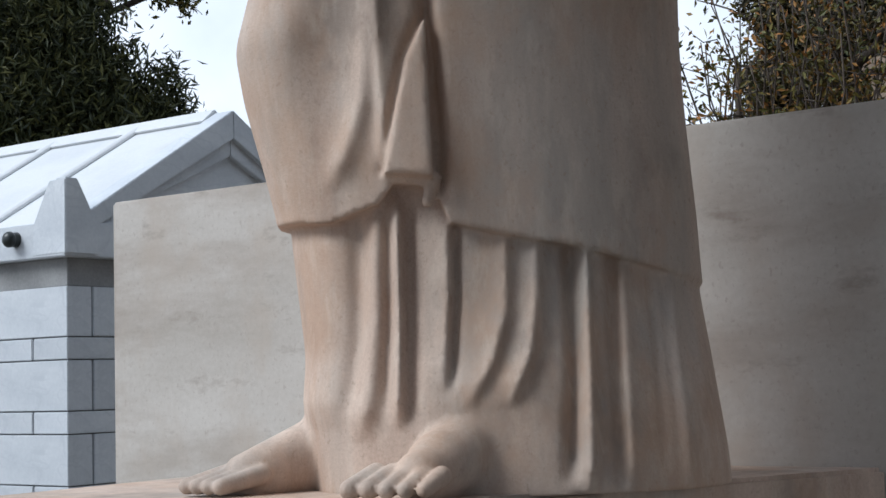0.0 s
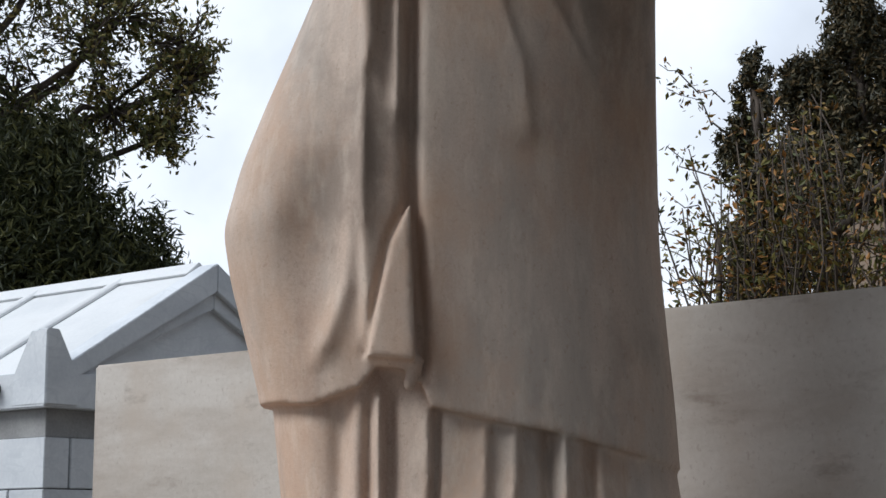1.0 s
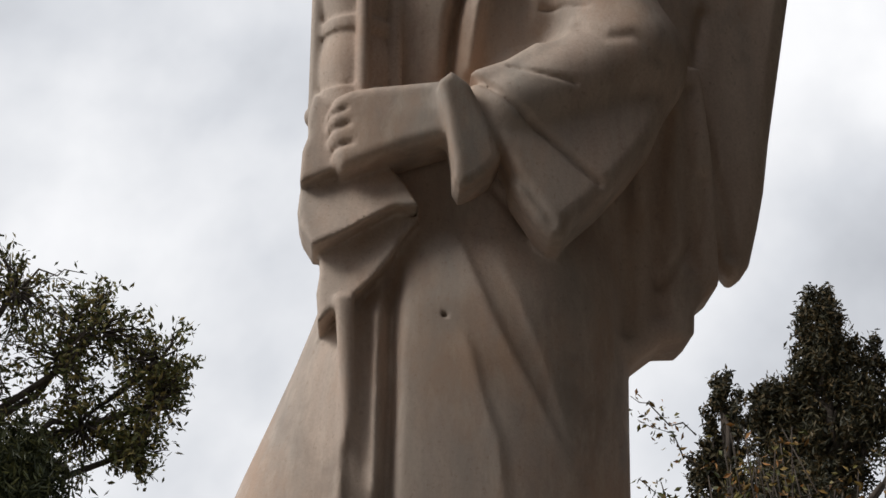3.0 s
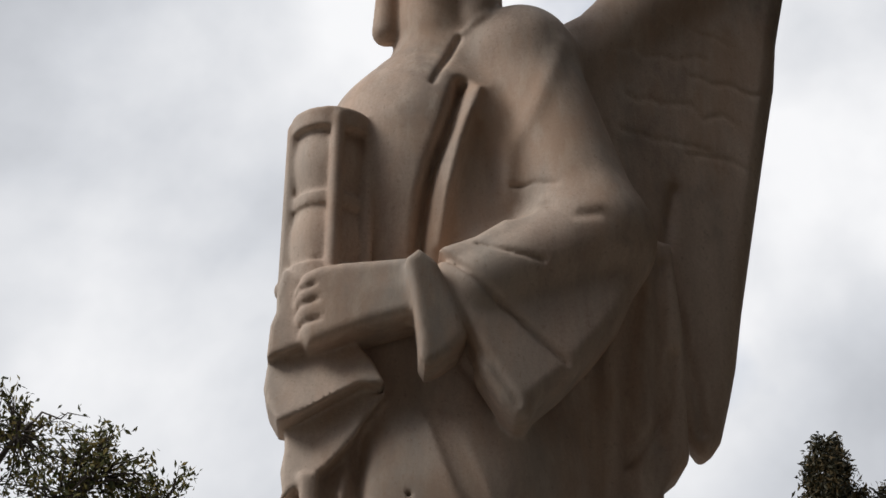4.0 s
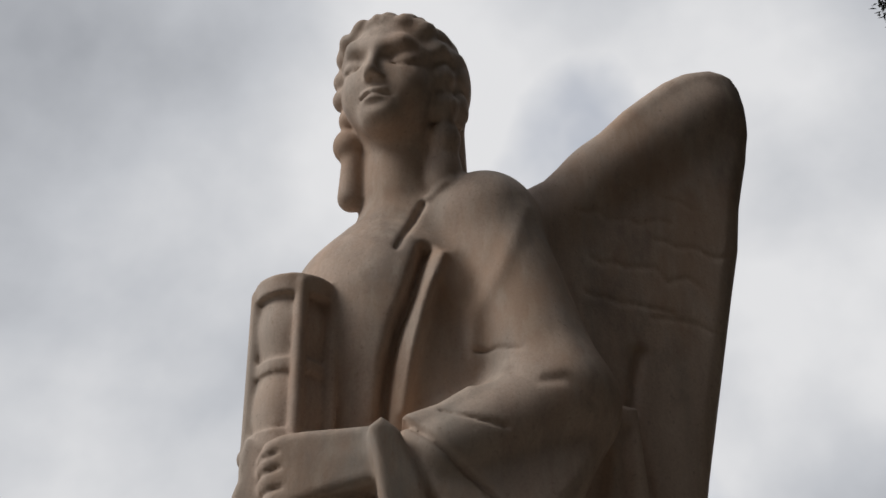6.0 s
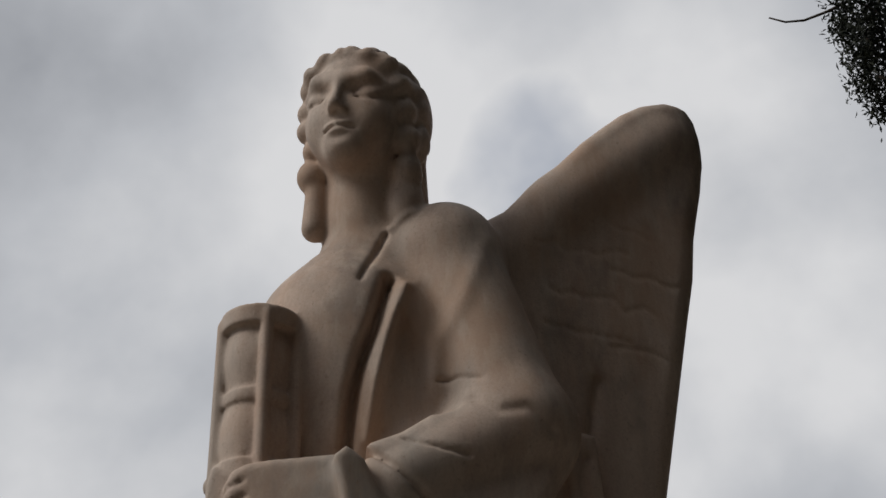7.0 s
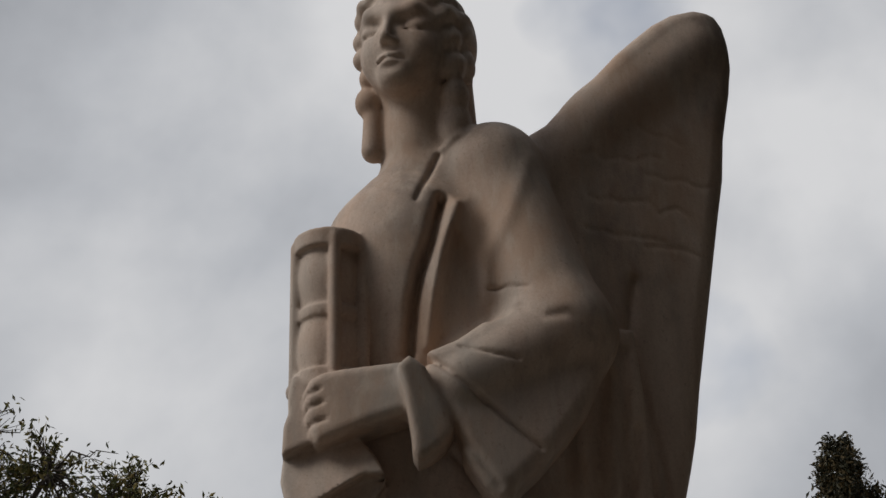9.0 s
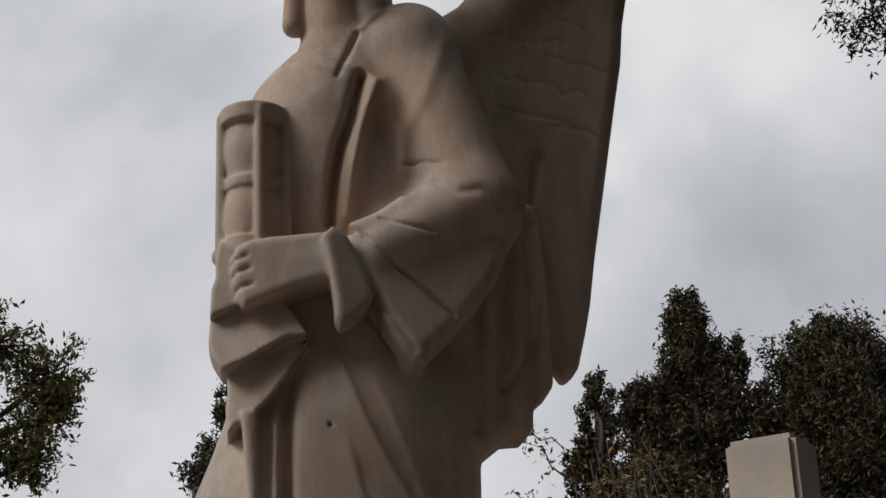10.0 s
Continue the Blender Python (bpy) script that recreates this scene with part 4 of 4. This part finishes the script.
def left_trees():
    r = np.random.default_rng(11)
    blobs = [(-12.5, 7.0, 7.75, 0.75), (-11.9, 7.8, 7.45, 0.7), (-11.3, 8.5, 7.05, 0.65), (-10.85, 9.0, 6.75, 0.5), (-10.8, 8.95, 6.25, 0.45),
             (-11.6, 8.3, 6.7, 0.7), (-12.5, 7.3, 6.9, 0.8), (-13.2, 6.3, 7.5, 0.9), (-13.3, 6.4, 6.5, 0.9), (-12.2, 7.8, 6.1, 0.75),
             (-11.4, 8.5, 6.0, 0.55), (-13.2, 7.4, 7.4, 0.8), (-11.0, 8.9, 5.75, 0.35)]
    broad_tree((-13.2, 7.2, 0), [(x + 0.14, y + 0.14, z + 0.26, q * 1.04) for x, y, z, q in blobs], (-12.7, 7.3, 5.0), r, "broad-leaved evergreen tree with open crown behind the tomb house", 0.088, 1000, 40)
    blobs = [(-12.4, 6.6, 5.6, 0.9), (-11.7, 7.4, 5.3, 0.8), (-11.2, 7.9, 4.9, 0.7), (-10.75, 8.35, 4.45, 0.55), (-11.5, 7.6, 4.4, 0.9),
             (-12.5, 6.4, 4.5, 1.0), (-11.0, 8.1, 3.9, 0.8), (-11.9, 7.0, 3.7, 1.0), (-10.5, 8.6, 3.7, 0.6), (-13.2, 5.6, 5.2, 1.0),
             (-13.3, 5.4, 4.0, 1.1), (-10.45, 8.7, 4.35, 0.35), (-11.35, 7.8, 5.5, 0.5)]
    dense_tree((-12.0, 7.0, 0), blobs, r, "dense dark green conifer with feathery shoots behind the tomb house", M_PINE, 0.13, 4200, -0.6, aspect=0.2)


left_trees()


def cypresses():
    r = np.random.default_rng(23)

    def column(x, y, top, rad, low, lab, knobs=26, extra=()):
        bl = []
        for i in range(knobs):
            u = i / (knobs - 1)
            z = top - 0.2 - u * (top - low)
            w = rad * (0.42 + 0.68 * min(1, u * 2.4) ** 0.8)
            a = r.uniform(0, 6.28)
            o = w * 0.6 * math.sqrt(r.uniform(0.15, 1)) * min(1, u * 8)
            bl.append((x + o * math.cos(a), y + o * math.sin(a), z, max(0.2, w * r.uniform(0.5, 0.72))))
        bl += list(extra)
        tr = dense_tree((x, y, 0), bl, r, lab, M_CYP, 0.082, 3800, -0.5, "cypress_tree", 0.12)
        tr["group"] = "cypresses behind the graves"

    column(-6.45, 14.3, 7.45, 0.55, 2.0, "slim dark cypress with a tufted top", 34)
    column(-5.12, 14.2, 8.15, 0.85, 2.0, "tall dark cypress with ragged side shoots", 38,
           [(-5.72, 13.95, 6.85, 0.27), (-5.6, 14.0, 6.5, 0.3), (-4.55, 14.4, 7.3, 0.22), (-4.5, 14.4, 6.6, 0.3), (-5.9, 13.8, 6.6, 0.22), (-4.3, 14.5, 6.3, 0.3)])
    column(-3.6, 14.8, 7.6, 1.0, 2.0, "broad dark cypress with a rounded top", 44,
           [(-3.9, 14.7, 7.1, 0.45), (-3.2, 14.9, 7.1, 0.5), (-3.0, 15.0, 6.6, 0.45), (-4.15, 14.6, 6.5, 0.4)])
    column(-2.4, 15.2, 6.3, 0.9, 2.0, "low dark cypress beside taller ones", 22)
    column(-10.1, 11.6, 7.3, 0.75, 2.0, "cone-shaped dark cypress half hidden behind the statue", 26)


cypresses()


def shrub():
    r = np.random.default_rng(5)
    at = (-2.3, 6.45, 0)
    t = empty("shrub", "twiggy shrub with sparse olive and rust-coloured leaves behind the slab", "shrub", at)
    o = np.array(at)
    bm = bmesh.new()
    pts = []
    for i in range(90):
        u = r.uniform(-1, 1)
        tip = np.array((-2.35 + u * 0.85, 6.42 + u * 0.37 + r.normal() * 0.25, 3.15 + r.uniform(0, 1) ** 0.8 * (1.35 - 0.35 * abs(u)))) - o
        root = np.array((-2.35 + u * 0.35, 6.42 + u * 0.15, 1.6)) - o
        line = bent(root, tip, r, 7, 0.05)
        sb = bmesh.new()
        limb(line, 0.014, 0.004, sb, 4)
        part("stem", sb, M_BARK, t, smooth=True)
        L = np.array(line)
        k = 60
        w = r.uniform(0.35, 1.0, k)
        base = L[0] + (L[-1] - L[0]) * w[:, None]
        pts.append(base + r.normal(size=(k, 3)) * np.array((0.09, 0.09, 0.10)))
        for _ in range(3):
            s = L[r.integers(3, 6)]
            e = s + r.normal(size=3) * np.array((0.16, 0.16, 0.12))
            limb([s, (s + e) / 2 + r.normal(size=3) * 0.02, e], 0.006, 0.002, bm, 3)
            pts.append(s + (e - s) * r.uniform(0.4, 1.1, 9)[:, None] + r.normal(size=(9, 3)) * 0.025)
    # long bare shoots to the side
    for z in (3.35, 3.6, 3.8, 4.1, 4.45, 4.65):
        s = np.array((-2.75, 6.25, z - 0.25)) - o
        e = np.array((-3.12 + r.uniform(-0.05, 0.1), 6.1, z + r.uniform(-0.05, 0.1))) - o
        line = bent(s, e, r, 6, 0.08)
        limb(line, 0.008, 0.003, bm, 4)
        L = np.array(line)
        pts.append(L[0] + (L[-1] - L[0]) * r.uniform(0.2, 1.05, 34)[:, None] + r.normal(size=(34, 3)) * 0.04)
    limb(bent((-0.75, -0.25, 1.4), (-0.52, -0.2, 3.6), r, 5, 0.02), 0.03, 0.02, bm, 6)
    limb(bent((0.05, 0.1, 3.5), (0.55, 0.3, 4.05), r, 6, 0.05), 0.035, 0.02, bm, 6)
    limb(bent((0.0, 0.0, -0.1), (-0.05, 0.0, 1.8), r, 5, 0.02), 0.06, 0.04, bm, 7)
    part("twig", bm, M_BARK, t, smooth=True)["kind"] = "stuff"
    leaves("foliage", np.concatenate(pts), 0.052, t, M_RUST, r, 0.42)


shrub()


def far_wall():
    w = empty("boundary_wall", "old brown rendered boundary wall with a projecting coping", "wall", (0, 0, 0), "structure")
    part("wall_body", box((-3.95, 11.0, -0.05), (9.0, 11.3, 4.35), 0.01), M_WALL, w)
    part("coping", box((-4.01, 10.93, 4.35), (9.06, 11.37, 4.47), 0.015), M_WALL, w)


far_wall()


def overhanging_tree():
    r = np.random.default_rng(31)
    blobs = [(-0.38, 5.95, 8.9, 0.30), (-0.33, 5.95, 8.55, 0.26), (-0.45, 5.9, 9.3, 0.28), (0.15, 6.1, 8.9, 0.5), (0.05, 6.05, 9.5, 0.5),
             (0.30, 5.75, 7.4, 0.45), (0.12, 5.45, 6.65, 0.34), (0.6, 5.9, 6.4, 0.45), (0.75, 6.0, 7.9, 0.6), (0.9, 6.1, 9.0, 0.7),
             (1.2, 6.2, 7.0, 0.7), (1.3, 6.3, 8.2, 0.8), (1.1, 6.2, 10.2, 0.8), (0.4, 6.1, 10.2, 0.6), (1.9, 6.4, 7.4, 0.8),
             (2.0, 6.5, 9.0, 0.9), (1.6, 6.4, 11.0, 0.8), (1.7, 6.3, 5.9, 0.6), (1.5, 6.4, 12.0, 0.5), (2.4, 6.4, 6.2, 0.6)]
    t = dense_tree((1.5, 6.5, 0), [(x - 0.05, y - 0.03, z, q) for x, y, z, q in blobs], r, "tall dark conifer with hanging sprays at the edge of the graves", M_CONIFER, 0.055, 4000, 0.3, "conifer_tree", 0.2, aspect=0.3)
    bm = bmesh.new()
    limb([(-2.45, -0.93, 9.09), (-2.36, -0.87, 9.05), (-2.25, -0.80, 9.06), (-2.12, -0.70, 9.14), (-1.9, -0.6, 9.25)], 0.006, 0.012, bm, 5)
    part("twig", bm, M_BARK, t, "bare curved twig", smooth=True)


overhanging_tree()


def unseen_shade_trees():
    """An unseen dark row, added out of view to shade the statue's far side."""
    r = np.random.default_rng(41)
    for x, y, top in ((3.7, 3.4, 13.5), (3.8, 1.4, 13.5), (4.3, -0.5, 13.5), (4.6, -2.4, 13.5), (4.8, -4.6, 13.5), (3.9, -6.8, 13.5), (2.9, 5.2, 13.5),
                      (2.2, -8.2, 12.5), (0.2, -9.2, 12.5)):
        bl = []
        for i in range(26):
            a, u = r.uniform(0, 6.28), i / 25
            w = 0.5 + 0.85 * min(1, 2 * u)
            low = 4.6
            bl.append((x + 0.6 * w * math.cos(a), y + 0.6 * w * math.sin(a), top - 0.3 - u * (top - low), 0.9 * w))
        tr = dense_tree((x, y, 0), bl, r, "tall dense dark conifer added unseen for shade, bare lower trunk", M_CONIFER, 0.34, 430, -0.4, "conifer_tree", 0.2)
        # this group holds only the added trees that block the sky
        tr["group"] = "conifers beside the path"


unseen_shade_trees()
